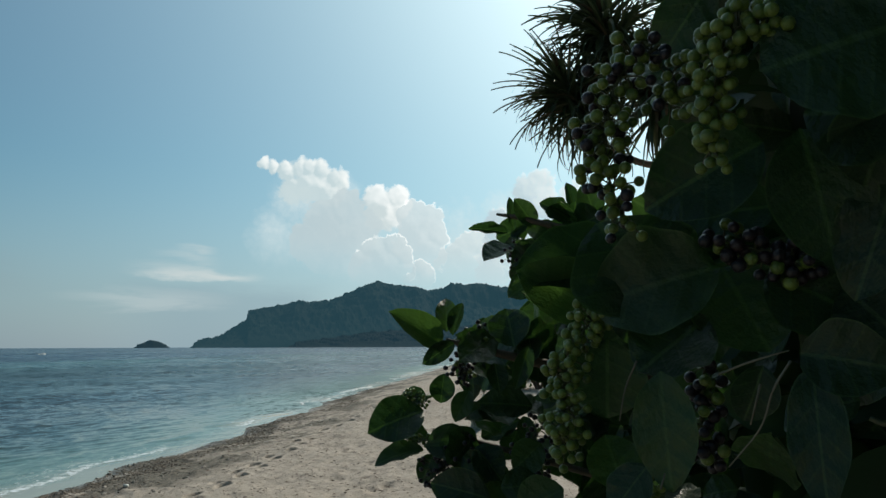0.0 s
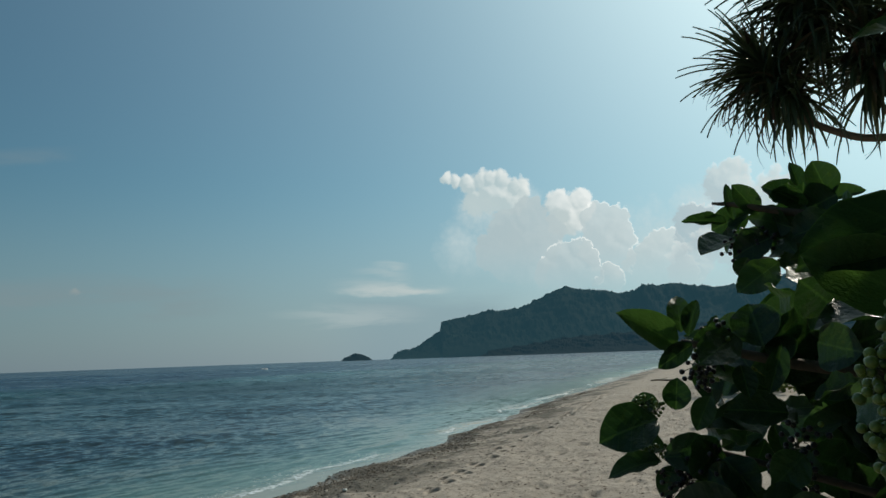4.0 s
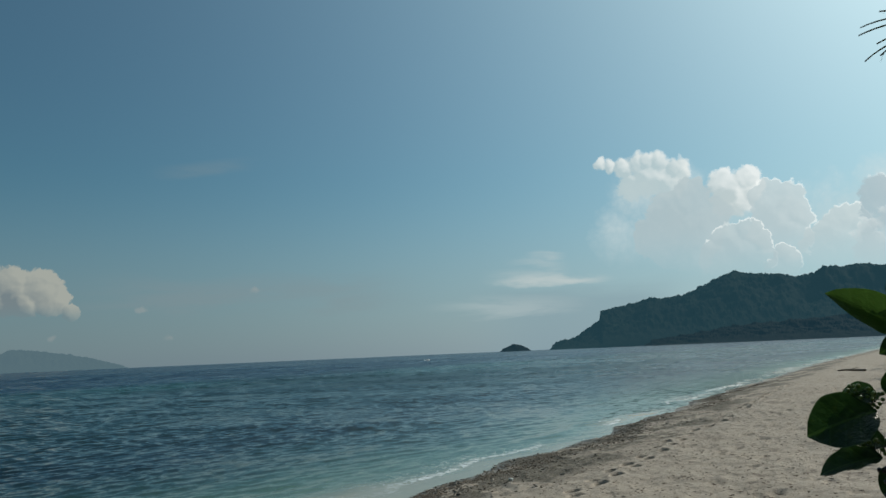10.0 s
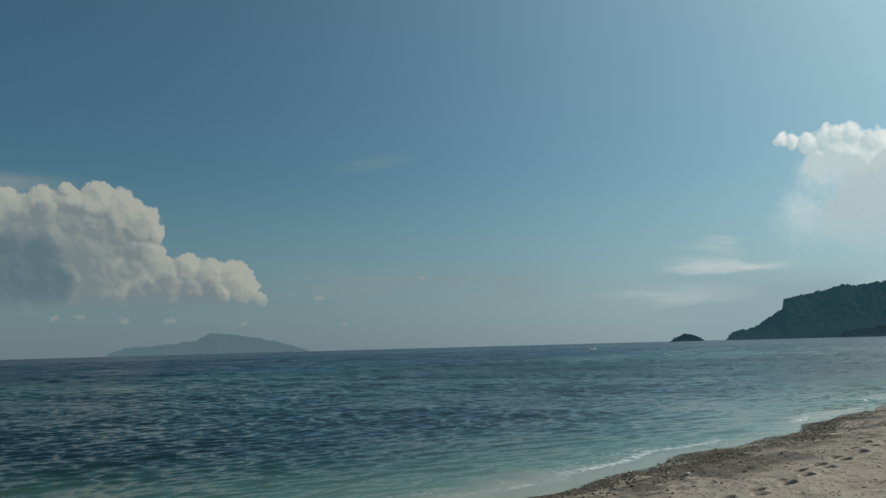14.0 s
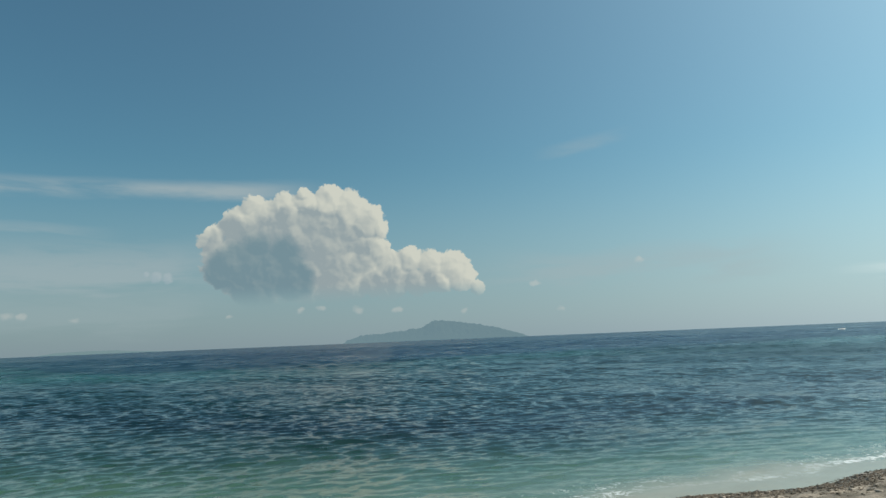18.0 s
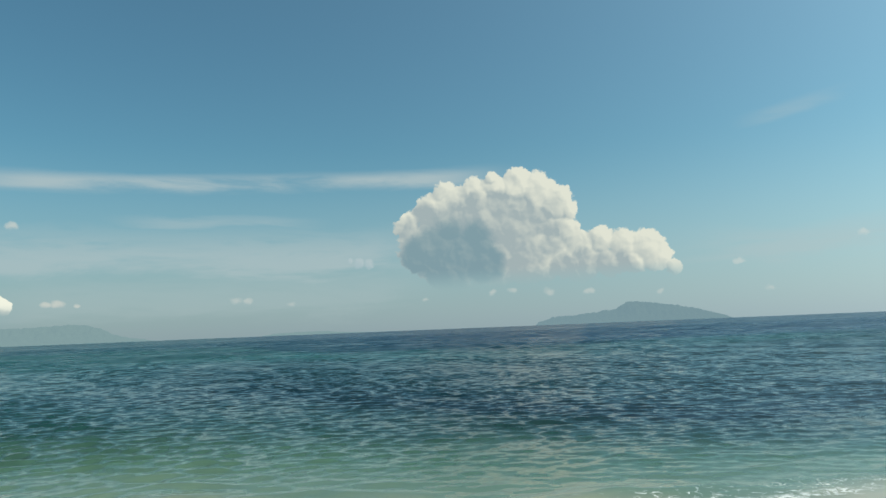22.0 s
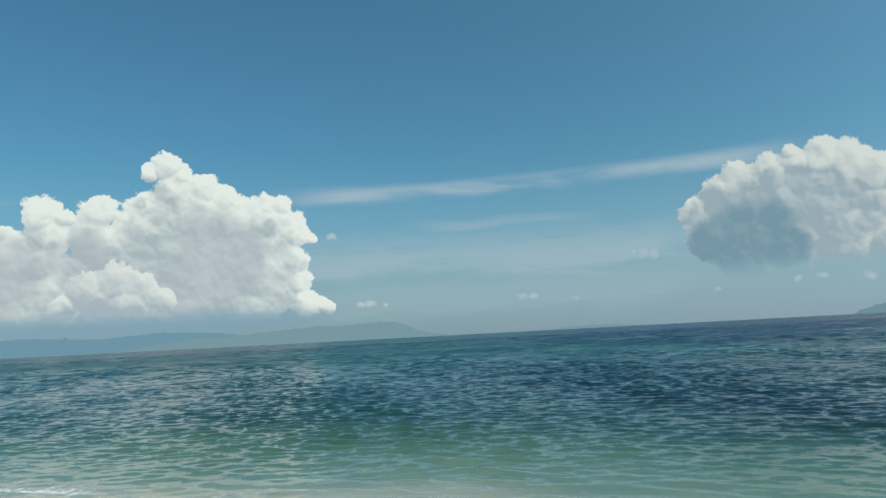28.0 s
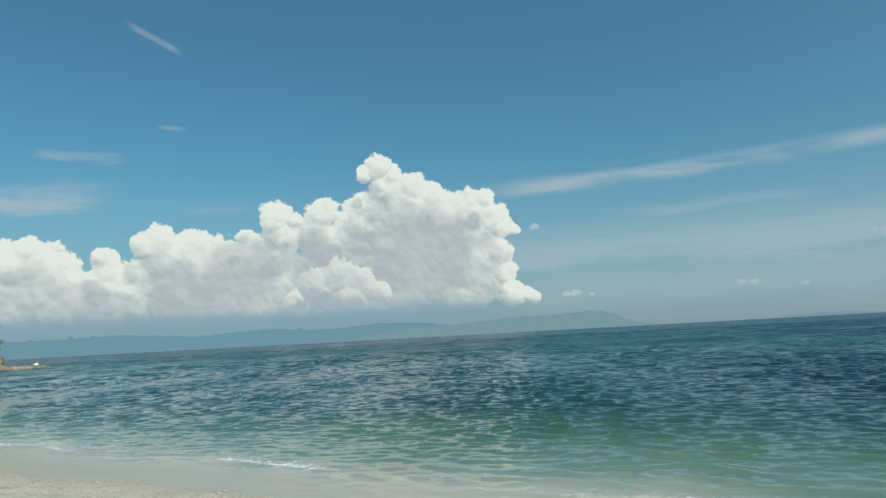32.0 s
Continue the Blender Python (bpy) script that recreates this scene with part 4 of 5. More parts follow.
# near branch, left side
leaf((0.136, 0.558, 2.081), (0.057, 0.514, 2.058), 0.046)
leaf((0.116, 0.547, 2.029), (0.054, 0.514, 2.055), 0.040)
leaf((0.131, 0.451, 2.023), (0.099, 0.442, 2.079), 0.071)
leaf((0.162, 0.428, 2.048), (0.087, 0.440, 2.032), 0.055)
leaf((0.178, 0.464, 2.052), (0.189, 0.430, 2.003), 0.056)
leaf((0.162, 0.452, 2.018), (0.115, 0.445, 1.988), 0.050)
leaf((0.122, 0.422, 1.987), (0.119, 0.406, 1.923), 0.031)
leaf((0.107, 0.488, 2.006), (0.105, 0.487, 1.953), 0.044)
leaf((0.097, 0.541, 2.005), (0.104, 0.509, 1.969), 0.026)
leaf((0.088, 0.592, 1.959), (0.096, 0.541, 1.967), 0.029)
leaf((0.112, 0.479, 1.909), (0.104, 0.486, 1.944), 0.032)
leaf((0.115, 0.430, 1.933), (0.091, 0.431, 1.906), 0.025)
leaf((0.178, 0.459, 1.913), (0.158, 0.466, 1.911), 0.020)
# near branch, right side
leaf((0.222, 0.345, 2.091), (0.196, 0.348, 2.025), 0.033)
leaf((0.182, 0.361, 2.113), (0.191, 0.349, 2.043), 0.044)
leaf((0.178, 0.396, 2.116), (0.115, 0.406, 2.085), 0.047)
leaf((0.229, 0.582, 2.313), (0.189, 0.602, 2.254), 0.045)
leaf((0.210, 0.445, 2.089), (0.154, 0.468, 2.087), 0.036)
leaf((0.188, 0.278, 2.132), (0.132, 0.289, 2.120), 0.063)
leaf((0.189, 0.309, 2.169), (0.146, 0.317, 2.151), 0.048)
leaf((0.216, 0.319, 2.107), (0.174, 0.341, 2.117), 0.051)
leaf((0.182, 0.378, 1.997), (0.207, 0.342, 1.993), 0.032)
leaf((0.187, 0.376, 1.991), (0.175, 0.352, 1.925), 0.025)
leaf((0.185, 0.419, 2.043), (0.225, 0.389, 2.020), 0.048)
leaf((0.258, 0.427, 2.030), (0.228, 0.444, 1.969), 0.056)
leaf((0.244, 0.435, 1.969), (0.204, 0.455, 1.961), 0.048)
leaf((0.182, 0.422, 1.990), (0.171, 0.425, 1.957), 0.022)
leaf((0.244, 0.378, 1.997), (0.216, 0.393, 2.034), 0.043)
leaf((0.207, 0.320, 2.121), (0.200, 0.338, 2.076), 0.038)
# berry clusters: stalk, spread, count, radius, share of ripe berries
berry_cluster([(0.114, 0.370, 2.163), (0.096, 0.380, 2.151), (0.089, 0.390, 2.128), (0.090, 0.398, 2.100), (0.100, 0.402, 2.068)], 0.0194, 115, 0.0038, 0.35)
berry_cluster([(0.145, 0.370, 2.163), (0.124, 0.383, 2.152), (0.125, 0.389, 2.134)], 0.0144, 34, 0.0038, 0.10)
berry_cluster([(0.138, 0.299, 2.145), (0.126, 0.307, 2.140), (0.121, 0.317, 2.120), (0.121, 0.327, 2.090)], 0.0132, 95, 0.0033, 0.00)
berry_cluster([(0.103, 0.468, 2.024), (0.081, 0.473, 2.004), (0.074, 0.473, 1.971), (0.073, 0.470, 1.936)], 0.0161, 115, 0.0036, 0.00)
berry_cluster([(0.157, 0.417, 2.060), (0.177, 0.410, 2.056), (0.199, 0.401, 2.045)], 0.0136, 48, 0.0043, 0.60)
berry_cluster([(0.166, 0.472, 1.989), (0.162, 0.471, 1.960), (0.160, 0.469, 1.932)], 0.0167, 45, 0.0044, 0.70)
berry_cluster([(0.137, 0.473, 1.914), (0.123, 0.476, 1.908), (0.115, 0.476, 1.899)], 0.0104, 26, 0.0032, 0.00)
berry_cluster([(0.052, 0.998, 2.017), (0.024, 1.000, 1.994), (0.028, 0.999, 1.963)], 0.0271, 80, 0.0037, 0.85)
berry_cluster([(-0.030, 1.096, 1.909), (-0.048, 1.096, 1.926), (-0.057, 1.096, 1.919)], 0.0175, 50, 0.0032, 0.00)
berry_cluster([(0.053, 1.048, 1.849), (0.004, 1.047, 1.837), (-0.012, 1.046, 1.826)], 0.0372, 110, 0.0037, 0.90)
berry_cluster([(0.226, 1.589, 2.218), (0.182, 1.595, 2.218), (0.156, 1.600, 2.200)], 0.0362, 80, 0.0049, 0.90)
berry_cluster([(0.135, 0.986, 1.902), (0.111, 0.985, 1.865), (0.110, 0.982, 1.844)], 0.0303, 70, 0.0040, 0.90)
berry_cluster([(-0.021, 1.072, 1.870), (-0.058, 1.069, 1.855)], 0.0172, 34, 0.0031, 0.00)
berry_cluster([(0.328, 1.649, 2.252), (0.290, 1.660, 2.227)], 0.0352, 60, 0.0054, 0.90)


def stem(points, r0, r1):
    vs, fs = tube(curve_through(points), r0, r1, 8)
    child("stem", mesh_of("stem", vs, fs, TWIG if r0 < 0.006 else BARK), bush, BACK)


stem([(1.15, 1.5, 0.5), (1.05, 1.45, 1.1), (0.8, 1.3, 1.6), (0.45, 1.1, 1.9), (0.12, 1.0, 1.98), (0.0, 0.97, 2.01)], 0.022, 0.003)
stem([(0.8, 1.3, 1.6), (0.5, 1.15, 1.72), (0.2, 1.07, 1.82), (-0.02, 1.07, 1.88)], 0.010, 0.003)
stem([(1.15, 1.5, 0.5), (1.2, 1.6, 1.3), (0.9, 1.65, 2.0), (0.5, 1.6, 2.2), (0.2, 1.58, 2.28), (0.12, 1.6, 2.3)], 0.024, 0.003)
stem([(0.95, 0.75, 0.55), (0.8, 0.7, 1.2), (0.5, 0.55, 1.7), (0.3, 0.45, 2.0), (0.17, 0.47, 2.02)], 0.02, 0.003)
stem([(0.8, 0.7, 1.2), (0.6, 0.55, 1.9), (0.35, 0.40, 2.25), (0.16, 0.38, 2.27)], 0.014, 0.003)
stem([(0.5, 0.55, 1.7), (0.3, 0.45, 1.85), (0.2, 0.43, 1.9)], 0.006, 0.002)
stem([(0.35, 0.36, 1.7), (0.27, 0.40, 1.93), (0.24, 0.42, 1.96)], 0.004, 0.0015)


def dry_twig(points):
    child("twig", mesh_of("twig", *tube(curve_through(points), 0.0007, 0.0004, 5), DRY_TWIG), bush, BACK, "thin pale dry twig")


dry_twig([(0.146, 0.397, 1.986), (0.155, 0.383, 1.992), (0.161, 0.369, 1.996), (0.170, 0.365, 1.999)])
dry_twig([(0.166, 0.356, 1.994), (0.158, 0.359, 1.980), (0.155, 0.370, 1.960), (0.147, 0.392, 1.938)])
dry_twig([(0.157, 0.371, 1.982), (0.154, 0.371, 1.972), (0.155, 0.381, 1.961)])
dry_twig([(0.108, 0.420, 1.993), (0.101, 0.421, 1.977), (0.097, 0.421, 1.959)])
dry_twig([(0.113, 0.401, 1.925), (0.116, 0.402, 1.933)])

for i in range(16):
    a, b = pick.uniform(0, 6.28), pick.uniform(-1.0, 1.0)
    foot = Vector((1.15 + 0.25 * math.cos(a), 1.0 + b * 0.7, 0.5))
    head = Vector((0, 0, 2.0)) + heading(pick.uniform(-85, -26), pick.uniform(-5, 50)) * pick.uniform(1.3, 2.3)
    stem([foot, foot.lerp(head, 0.4) + Vector((0.12, 0.1, 0.15)), foot.lerp(head, 0.75), head], 0.016, 0.004)


def loose_leaf(rng, lo_az, hi_az, lo_el, hi_el, lo_r, hi_r, size):
    c = Vector((0, 0, 2.0)) + heading(rng.uniform(lo_az, hi_az), rng.uniform(lo_el, hi_el)) * (lo_r + (hi_r - lo_r) * rng.random() ** 0.7)
    d = Vector((rng.gauss(-0.3, 0.8), rng.gauss(-0.3, 0.8), rng.gauss(-0.1, 0.6))).normalized()
    n = size * rng.uniform(0.7, 1.25)
    return c, c + d * n, n * rng.uniform(0.5, 0.7)


fill = random.Random(19)
for spec in ((60, -30, -11, -14, 5, 0.75, 1.4, 0.09), (40, -30, -9, -26, -10, 0.8, 1.4, 0.10), (50, -34, -20, 2, 34, 0.6, 1.3, 0.10), (24, -21, -11, 3, 9, 1.0, 1.7, 0.09), (44, -8, -1.5, -12, 1.5, 0.98, 1.2, 0.07), (34, -13, -5.5, 6, 10, 1.6, 1.8, 0.08), (20, -12, -7, -4, 4, 0.9, 1.2, 0.08), (56, -17, -9.8, -15, -2, 1.15, 1.5, 0.10)):
    for i in range(spec[0]):
        leaf(*loose_leaf(fill, *spec[1:]), tilt=fill.uniform(-0.9, 0.9))

leaf_v = [np.array([v.co for v in me.vertices]) for me in (leaf_mesh(40, 6, 2), leaf_mesh(41, 6, 2), leaf_mesh(42, 6, 2))]
leaf_f = [[tuple(p.vertices) for p in me.polygons] for me in (leaf_mesh(40, 6, 2),)][0]


def foliage(name, specs, parent, back, mat, seed, label):
    rng = random.Random(seed)
    pieces = []
    for spec in specs:
        for i in range(spec[0]):
            b, q, w = loose_leaf(rng, *spec[1:])
            m = np.array(back @ leaf_pose(b, q, w, rng.uniform(-1.2, 1.2)))
            v = rng.choice(leaf_v)
            pieces.append((v @ m[:3, :3].T + m[:3, 3], leaf_f))
    vs, fs = gather(pieces)
    return tagged(child(name, mesh_of(name, vs, fs, mat), parent, None, label), kind="stuff")


# besides the bush's own: unseen leaves added behind and overhead to block light
foliage("inner_foliage", [(1500, -75, -17, -34, 4, 1.2, 2.6, 0.11), (1500, -80, -24, 4, 48, 1.2, 2.8, 0.12), (350, -22, -12, -30, 5, 1.5, 2.4, 0.1), (260, -20, -11.5, -18, -2, 1.4, 1.9, 0.1), (700, -150, -60, -20, 50, 0.9, 2.4, 0.12), (900, -60, -24, 20, 60, 0.7, 1.6, 0.12), (500, -50, -25, -10, 25, 0.8, 1.3, 0.11), (700, -42, -22, 6, 48, 0.6, 1.3, 0.10), (3200, -212, -70, -35, 55, 1.3, 2.6, 0.14), (1500, -190, -38, 46, 85, 1.1, 2.3, 0.14)], bush, BACK, LEAF, 77, "dense leaves inside the bush and unseen ones added around for shade")


# ---- screw pine behind the bush ----
def frond_mesh(seed, n=11):
    """A long strap with a keel, arching over and tapering to a thread."""
    rng = random.Random(seed)
    droop, vs, fs = rng.uniform(0.1, 1.0), [], []
    y = z = 0.0
    ang = 0.25
    for i in range(n + 1):
        t = i / n
        w = 0.5 * (1 - t) * (0.75 + 0.25 * min(1, t * 6)) + 0.01
        vs += [(-w, y, z + 0.012), (0, y, z - 0.004), (w, y, z + 0.012)]
        ang -= droop * (0.08 + 0.22 * t)
        y += math.cos(ang) / n
        z += math.sin(ang) / n
    for i in range(n):
        a = i * 3
        fs += [(a, a + 1, a + 4, a + 3), (a + 1, a + 2, a + 5, a + 4)]
    return mesh_of("frond", vs, fs, FROND)


FRONDS = [frond_mesh(s) for s in range(10)]
pine = tagged(new("screw_pine"), "screw pine tree with spiky drooping strap leaves", "tree")
pine.location = (4.1, 8.4, 0.6)
PINE_BACK = Matrix.Translation(-Vector(pine.location))
crowns = random.Random(5)


def pine_limb(points, r0, r1):
    vs, fs = tube(curve_through(points), r0, r1, 9)
    child("limb", mesh_of("limb", vs, fs, BARK), pine, PINE_BACK)


def tuft(centre, out, count, length):
    c, o = Vector(centre), Vector(out).normalized()
    vs, fs = tube([c - o * 0.35, c - o * 0.1, c + o * 0.1], 0.05, 0.03)
    heart = child("leaf_tuft", mesh_of("leaf_tuft", vs, fs, BARK), pine, PINE_BACK)
    skirt = []
    for i in range(count * 5):
        low = i % 2
        d = Vector((crowns.gauss(0, 1), crowns.gauss(0, 1), crowns.gauss(0, 1)))
        d = (d.normalized() + o * (0.1 if low else 0.6) + Vector((0, 0, -0.35 if low else 0.1))).normalized()
        b = c + o * crowns.uniform(-0.45, 0.15)
        x = d.cross(Vector((0, 0, 1))).normalized()
        z = x.cross(d)
        L = length * crowns.uniform(0.6, 1.1)
        m = PINE_BACK @ Matrix.Translation(b) @ Matrix((x, d, z)).transposed().to_4x4() @ Matrix.Diagonal((0.078 * crowns.uniform(0.7, 1.3), L, L, 1))
        if i < count:
            child("frond", crowns.choice(FRONDS), heart, PINE_BACK.inverted() @ m)
        else:
            a, me = np.array(m), crowns.choice(FRONDS)
            skirt.append((np.array([v.co for v in me.vertices]) @ a[:3, :3].T + a[:3, 3], [tuple(p.vertices) for p in me.polygons]))
    tagged(child("frond_skirt", mesh_of("frond_skirt", *gather(skirt), FROND), pine), kind="stuff")


pine_limb([(4.1, 8.4, 0.5), (4.0, 8.35, 1.8), (3.7, 8.2, 3.1), (3.3, 8.2, 3.95)], 0.11, 0.075)
pine_limb([(3.5, 8.2, 3.6), (2.9, 8.3, 4.08), (2.4, 8.4, 4.2), (1.9, 8.45, 4.5), (1.5, 8.40, 4.95)], 0.05, 0.035)
pine_limb([(3.3, 8.2, 3.95), (2.8, 8.1, 4.5), (2.3, 8.0, 5.4)], 0.055, 0.035)
pine_limb([(3.3, 8.2, 3.95), (3.0, 8.1, 4.6), (2.75, 8.1, 4.9)], 0.05, 0.035)
pine_limb([(3.3, 8.2, 3.95), (3.4, 7.9, 4.8), (3.1, 7.8, 5.4)], 0.05, 0.035)
tuft((1.56, 8.40, 5.02), (-0.35, 0.1, 0.4), 80, 0.92)
tuft((1.95, 8.1, 5.75), (-0.2, 0.0, 0.6), 70, 1.0)
tuft((2.55, 8.1, 5.1), (0.0, -0.2, 0.5), 60, 0.9)
tuft((3.0, 7.8, 5.6), (0.1, -0.1, 0.6), 60, 0.95)


# ---- along the beach ----
def shrub(x, y, z, w, h, seed, label):
    ob = tagged(new("shore_shrub"), label, "shrub", "shrubs behind the beach")
    ob.location = (x, y, z)
    rng = random.Random(seed)
    stems = []
    for i in range(5):
        a = rng.uniform(0, 6.28)
        stems.append(tube([(0, 0, -0.1), (math.cos(a) * w * 0.15, math.sin(a) * w * 0.15, h * 0.35), (math.cos(a) * w * 0.35, math.sin(a) * w * 0.35, h * 0.75)], 0.05, 0.015, 5))
    child("stems", mesh_of("stems", *gather(stems), BARK), ob)
    pieces = []
    clumps = [(Vector((rng.gauss(0, 0.28) * w, rng.gauss(0, 0.28) * w, h * (0.3 + 0.65 * rng.random()))), rng.uniform(0.14, 0.26) * w) for i in range(16)]
    for c, r in clumps:
        size = 0.10 + 0.03 * w
        for i in range(90):
            v = Vector((rng.gauss(0, 1), rng.gauss(0, 1), rng.gauss(0, 1))).normalized()
            p = c + v * r * rng.uniform(0.6, 1.05)
            d = (v + Vector((rng.gauss(0, 0.6), rng.gauss(0, 0.6), rng.gauss(0, 0.6)))).normalized()
            m = np.array(leaf_pose(p, p + d * size, size * 0.6, rng.uniform(-1.5, 1.5)))
            pieces.append((leaf_v[0] @ m[:3, :3].T + m[:3, 3], leaf_f))
    tagged(child("crown", mesh_of("crown", *gather(pieces), SHRUB), ob), kind="stuff")


for i, (x, y, w, h) in enumerate([(3.2, 24, 2.2, 1.3), (3.9, 31, 3.0, 1.8), (5.2, 38, 3.6, 2.0), (6.4, 48, 4.4, 2.4), (7.6, 60, 5.0, 2.6), (10, 78, 6, 3.0), (13.5, 100, 7, 3.4)]):
    shrub(x, y, 0.55, w, h, 60 + i, "yellow-green shore shrub in sunlight behind the beach")

log = tagged(new("driftwood"), "dark driftwood branch lying on the sand", "driftwood")
log.location, log.scale = (0.9, 35.5, 0.52), (0.55, 0.55, 0.7)
child("branch", mesh_of("branch", *tube(curve_through([(-0.9, 0.4, 0.03), (-0.3, 0.2, 0.07), (0.3, -0.1, 0.05), (1.0, -0.4, 0.06)]), 0.05, 0.07), BARK), log)
child("side_branch", mesh_of("side_branch", *tube(curve_through([(-0.2, 0.15, 0.06), (0.2, 0.3, 0.14), (0.5, 0.5, 0.2)]), 0.03, 0.012), BARK), log)


def stone_mesh(seed, mat):
    rng = np.random.default_rng(seed)
    v = BALL2[0].copy()
    for i in range(5):
        d = rng.normal(size=3)
        d /= np.linalg.norm(d)
        k = v @ d
        v -= np.outer(np.clip(k - rng.uniform(0.45, 0.8), 0, None), d) * 0.9
    return mesh_of("stone", v * np.array([1.0, rng.uniform(0.6, 0.9), rng.uniform(0.4, 0.6)]), BALL2[1], mat, True)


STONES = [stone_mesh(s, STONE) for s in range(6)]
rng = random.Random(44)


def on_sand(x, y):
    return float(dunes(np.array([x - shore(np.array([y]))[0]]), np.array([y]))[0])


for i in range(120):
    y = 6.5 + 12 * rng.random() ** 1.3 if i % 4 else -13 + 8 * rng.random()
    x = float(shore(np.array([y]))[0]) + rng.uniform(0.15, 2.3)
    r = rng.uniform(0.02, 0.05)
    ob = tagged(new("coral_stone", rng.choice(STONES)), "weathered piece of coral rubble on the sand", "stone", "coral rubble at the tide line")
    ob.matrix_basis = pose(x, y, on_sand(x, y) + r * 0.15, rng.uniform(-15, 15), rng.uniform(-15, 15), rng.uniform(0, 360)) @ Matrix.Scale(r, 4)

shell = tagged(new("shell", stone_mesh(90, SHELL)), "bleached white shell on dark shingle", "shell")
shell.matrix_basis = pose(-4.15, 9.61, on_sand(-4.15, 9.61) + 0.02, 0, 10, 40) @ Matrix.Scale(0.045, 4)


def scatter(name, count, spots, size, mat, seed, label, category, flat=0.5):
    """Many small pieces strewn on the sand, joined."""
    r = np.random.default_rng(seed)
    tet = np.array([(1, 0, -0.3), (-0.4, 0.8, -0.3), (-0.5, -0.8, -0.3), (0.3, 0.4, 0.7), (-0.2, -0.4, 0.8), (0.6, -0.5, 0.3)], float)
    tf = np.array([(0, 1, 3), (1, 2, 4), (1, 4, 3), (2, 0, 5), (0, 3, 5), (2, 5, 4), (3, 4, 5)])
    S, Y = spots(r, count)
    X = shore(Y) + S
    Zg = dunes(S, Y)
    a = r.uniform(0, 6.283, count)
    k = size * r.uniform(0.4, 1.3, count)
    st = r.uniform(0.5, 2.0, count)
    P = tet[None] * (1 + r.normal(0, 0.15, (count, 6, 3)))
    px, py, pz = P[..., 0] * st[:, None], P[..., 1], P[..., 2] * flat
    V = np.stack([X[:, None] + k[:, None] * (px * np.cos(a)[:, None] - py * np.sin(a)[:, None]), Y[:, None] + k[:, None] * (px * np.sin(a)[:, None] + py * np.cos(a)[:, None]), Zg[:, None] + k[:, None] * pz], -1).reshape(-1, 3)
    F = (tf[None] + 6 * np.arange(count)[:, None, None]).reshape(-1, 3)
    me = mesh_of(name, V, F.tolist(), mat, False)
    return tagged(new(name, me), label, category, kind="stuff")


def tide_line(r, n):
    """Wrack in a winding strand along the water, with loose pieces between."""
    y = 5.5 + 30 * r.random(n) ** 2
    strand = 0.45 + 0.75 * (0.5 + 0.5 * np.sin(y * 0.62 - 0.6)) + r.normal(0, 0.22, n)
    loose = np.abs(r.normal(0.3, 0.8, n))
    return np.where(r.random(n) < 0.68, np.abs(strand), loose) + 0.05, y


scatter("shingle", 17000, tide_line, 0.022, RUBBLE, 4, "brown and grey shingle along the tide line", "shingle")
scatter("pale_shingle", 3500, lambda r, n: (0.25 + np.abs(r.normal(0.6, 0.6, n)), -14 + 9 * r.random(n)), 0.015, STONE, 5, "pale coral shingle at the water's edge", "shingle")
scatter("beach_litter", 9000, lambda r, n: (2.4 + 5.5 * r.random(n), 5.0 + 28 * r.random(n) ** 1.7), 0.017, WEED, 6, "dark leaf and husk litter strewn on sand", "litter", 0.3)


# ---- the rocky point at the far end ----
def rock_block(name, base, size, seed, parent):
    r = np.random.default_rng(seed)
    v, f = ball(4)
    v = v * (1 + 0.10 * np.sin(v @ r.normal(size=3) * 5)[:, None] + 0.07 * np.sin(v @ r.normal(size=3) * 11)[:, None] + 0.05 * r.normal(size=(len(v), 1)))
    for i in range(8):
        d = r.normal(size=3)
        d /= np.linalg.norm(d)
        v -= np.outer(np.clip(v @ d - 0.75, 0, None), d) * 0.8
    return child(name, mesh_of(name, v * np.array(size), f, ROCK), parent, Matrix.Translation(base))


def polar(az, r, z=0.0):
    p = heading(az) * r
    return Vector((p.x, p.y, z))


point = tagged(new("rocky_point"), "low brown rocky spit running into the sea", "rocks", kind="structure")
for i, (az, d, sx, sy, sz) in enumerate([(145.5, 150, 3, 3, 4.6), (144.6, 148, 2.6, 2, 1.0), (143.7, 155, 2.2, 2, 0.65), (143.0, 160, 2.4, 2, 0.75), (142.4, 165, 2.0, 2, 0.55), (146.6, 152, 5, 4, 6.0), (141.9, 168, 1.2, 1.2, 0.3), (149, 150, 9, 6, 8)]):
    rock_block("boulder", polar(az, d, 0.0), (sx, sy, sz), 70 + i, point)
hut = tagged(new("beach_hut"), "tiny white hut with a dark roof on the rocks", "hut")
hut.location, hut.scale = polar(142.55, 163, 0.7), (0.8, 0.8, 0.8)
bm = bmesh.new()
bmesh.ops.create_cube(bm, size=1)
me = bpy.data.meshes.new("wall")
bmesh.ops.scale(bm, vec=(0.8, 0.7, 0.6), verts=bm.verts)
bmesh.ops.translate(bm, vec=(0, 0, 0.2), verts=bm.verts)
bm.to_mesh(me)
bm.free()
me.materials.append(HUT_WALL)
child("wall", me, hut)
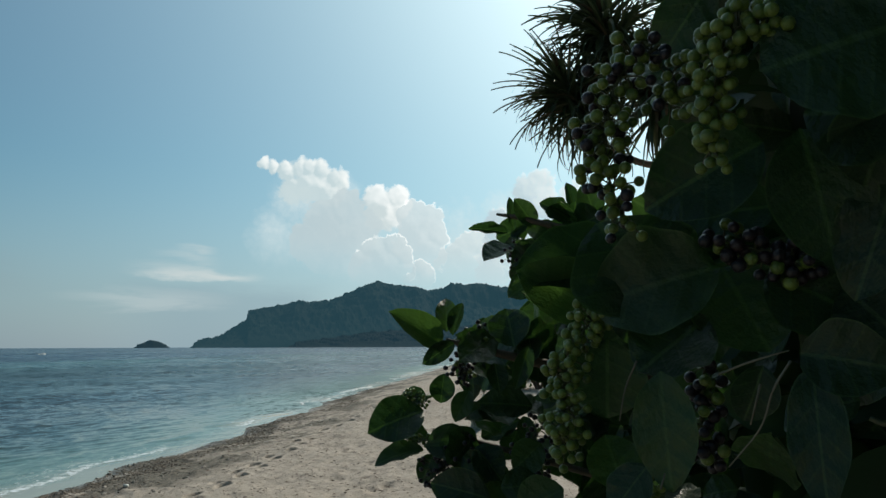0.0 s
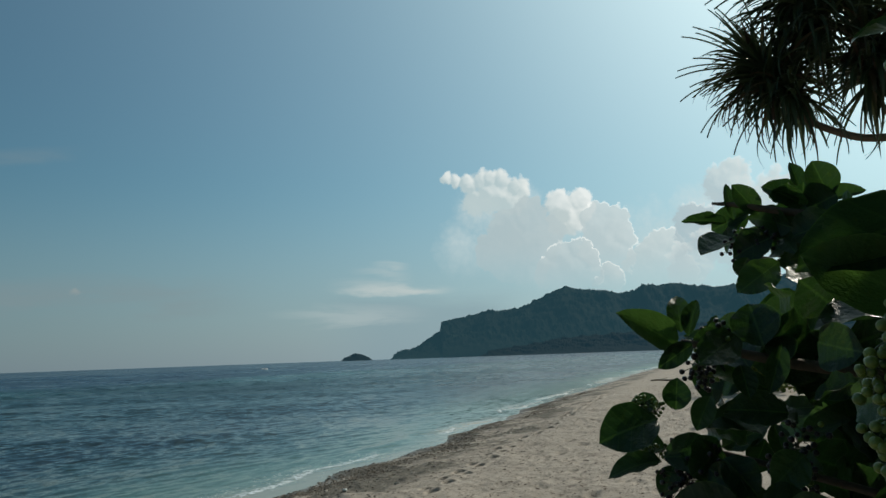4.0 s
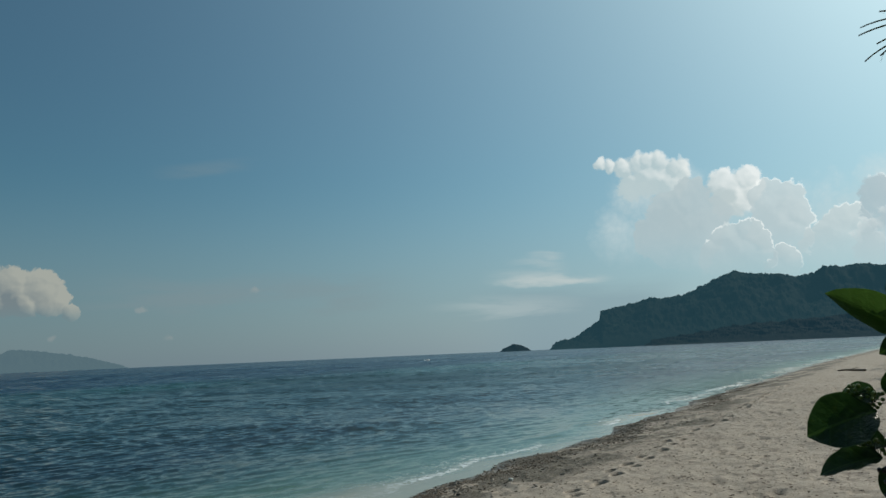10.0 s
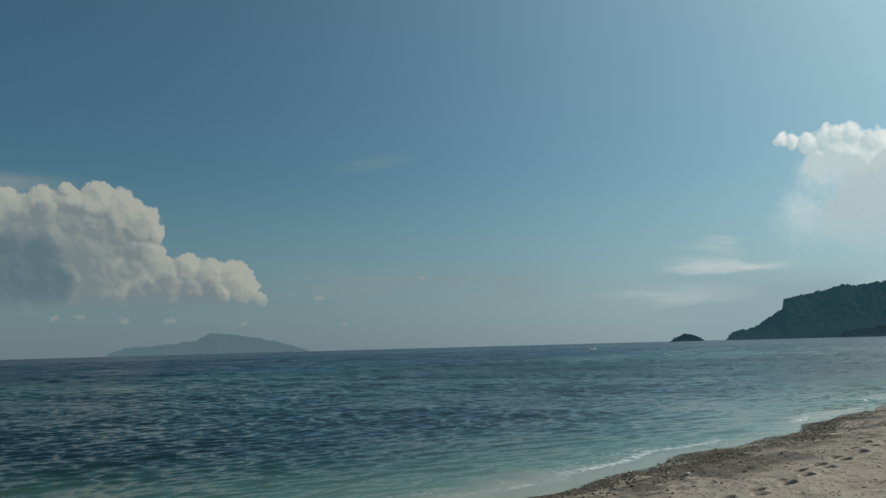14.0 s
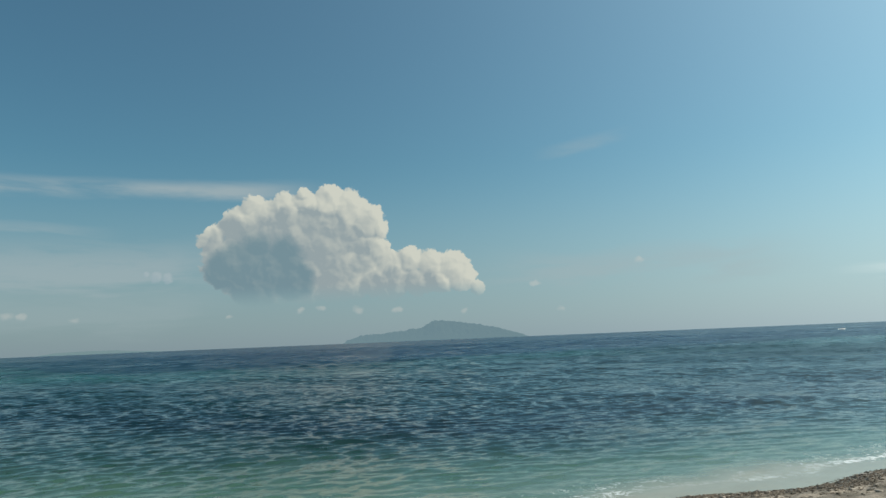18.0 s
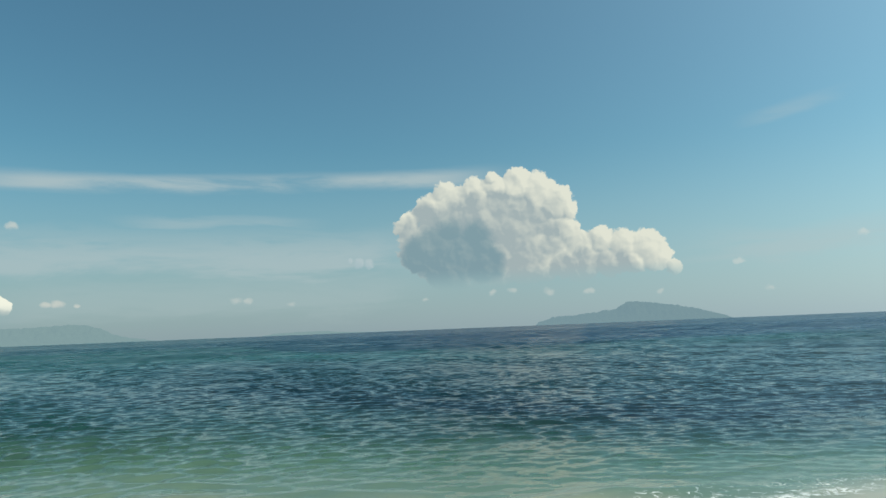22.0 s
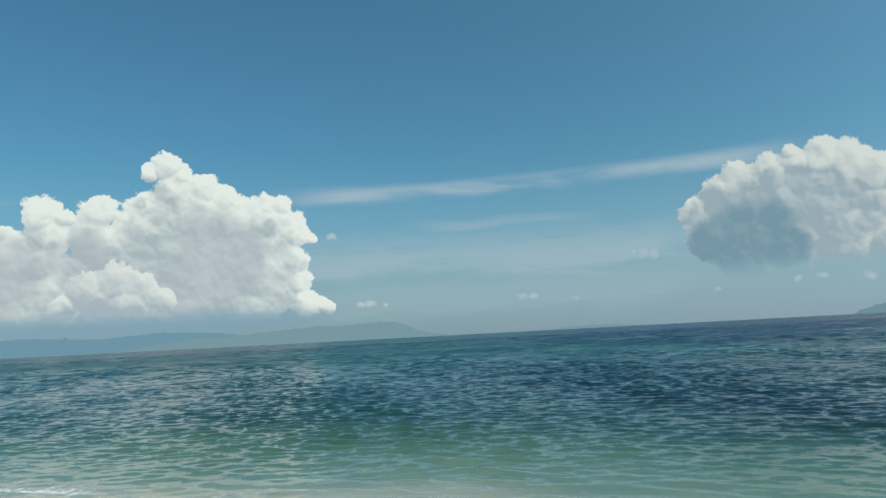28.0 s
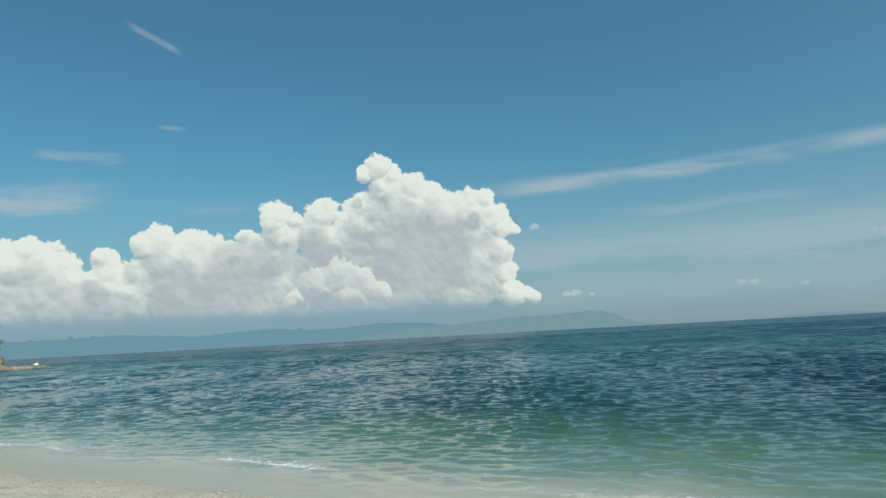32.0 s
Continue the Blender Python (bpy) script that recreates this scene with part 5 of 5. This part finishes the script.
child("roof", mesh_of("roof", [(-0.6, -0.5, 0.5), (0.6, -0.5, 0.5), (0.6, 0.5, 0.5), (-0.6, 0.5, 0.5), (-0.55, 0, 0.8), (0.55, 0, 0.8)], [(0, 1, 5, 4), (2, 3, 4, 5), (1, 2, 5), (3, 0, 4), (3, 2, 1, 0)], BARK, False), hut)
for i, (az, d, w, h, z) in enumerate([(145.3, 149, 2.4, 2.4, 3.0), (145.6, 150, 5, 3.5, 4.5), (147.5, 152, 7, 5, 5.5)]):
    shrub(polar(az, d).x, polar(az, d).y, z, w, h, 90 + i, "dark green trees clinging to the rocks")


# ---- a small boat far out ----
def boat_hull(long, wide, deep):
    vs, fs = [], []
    for i in range(9):
        u = i / 8
        w = wide / 2 * max(0.04, math.sin(math.pi * (0.12 + 0.80 * u)) ** 0.7) * (1.0 if u < 0.6 else 1 - ((u - 0.6) / 0.4) ** 2 * 0.9)
        top = deep * (1 + 0.35 * u ** 3)
        x = (u - 0.5) * long
        vs += [(x, -w, top), (x, -w * 0.7, 0.1 * deep), (x, 0, 0), (x, w * 0.7, 0.1 * deep), (x, w, top), (x, w * 0.8, top - 0.04), (x, 0, 0.35 * deep), (x, -w * 0.8, top - 0.04)]
    for i in range(8):
        for j in range(8):
            a, b = i * 8 + j, i * 8 + (j + 1) % 8
            fs.append((a, a + 8, b + 8, b))
    fs += [tuple(range(8)), tuple(range(71, 63, -1))]
    return vs, fs


boat = tagged(new("small_boat"), "small white open boat far out on the sea", "boat")
boat.matrix_world = Matrix.Translation(polar(29.2, 235, -0.06)) @ Matrix.Rotation(radians(90), 4, "Z")
child("hull", mesh_of("hull", *boat_hull(3.4, 1.0, 0.42), HUT_WALL, False), boat)
for x in (-0.7, 0.4):
    child("thwart", mesh_of("thwart", [(x + a, b, c) for c in (0.34, 0.38) for a, b in ((-0.12, -0.42), (0.12, -0.42), (0.12, 0.42), (-0.12, 0.42))], [(3, 2, 1, 0), (4, 5, 6, 7), (0, 1, 5, 4), (1, 2, 6, 5), (2, 3, 7, 6), (3, 0, 4, 7)], BARK, False), boat)
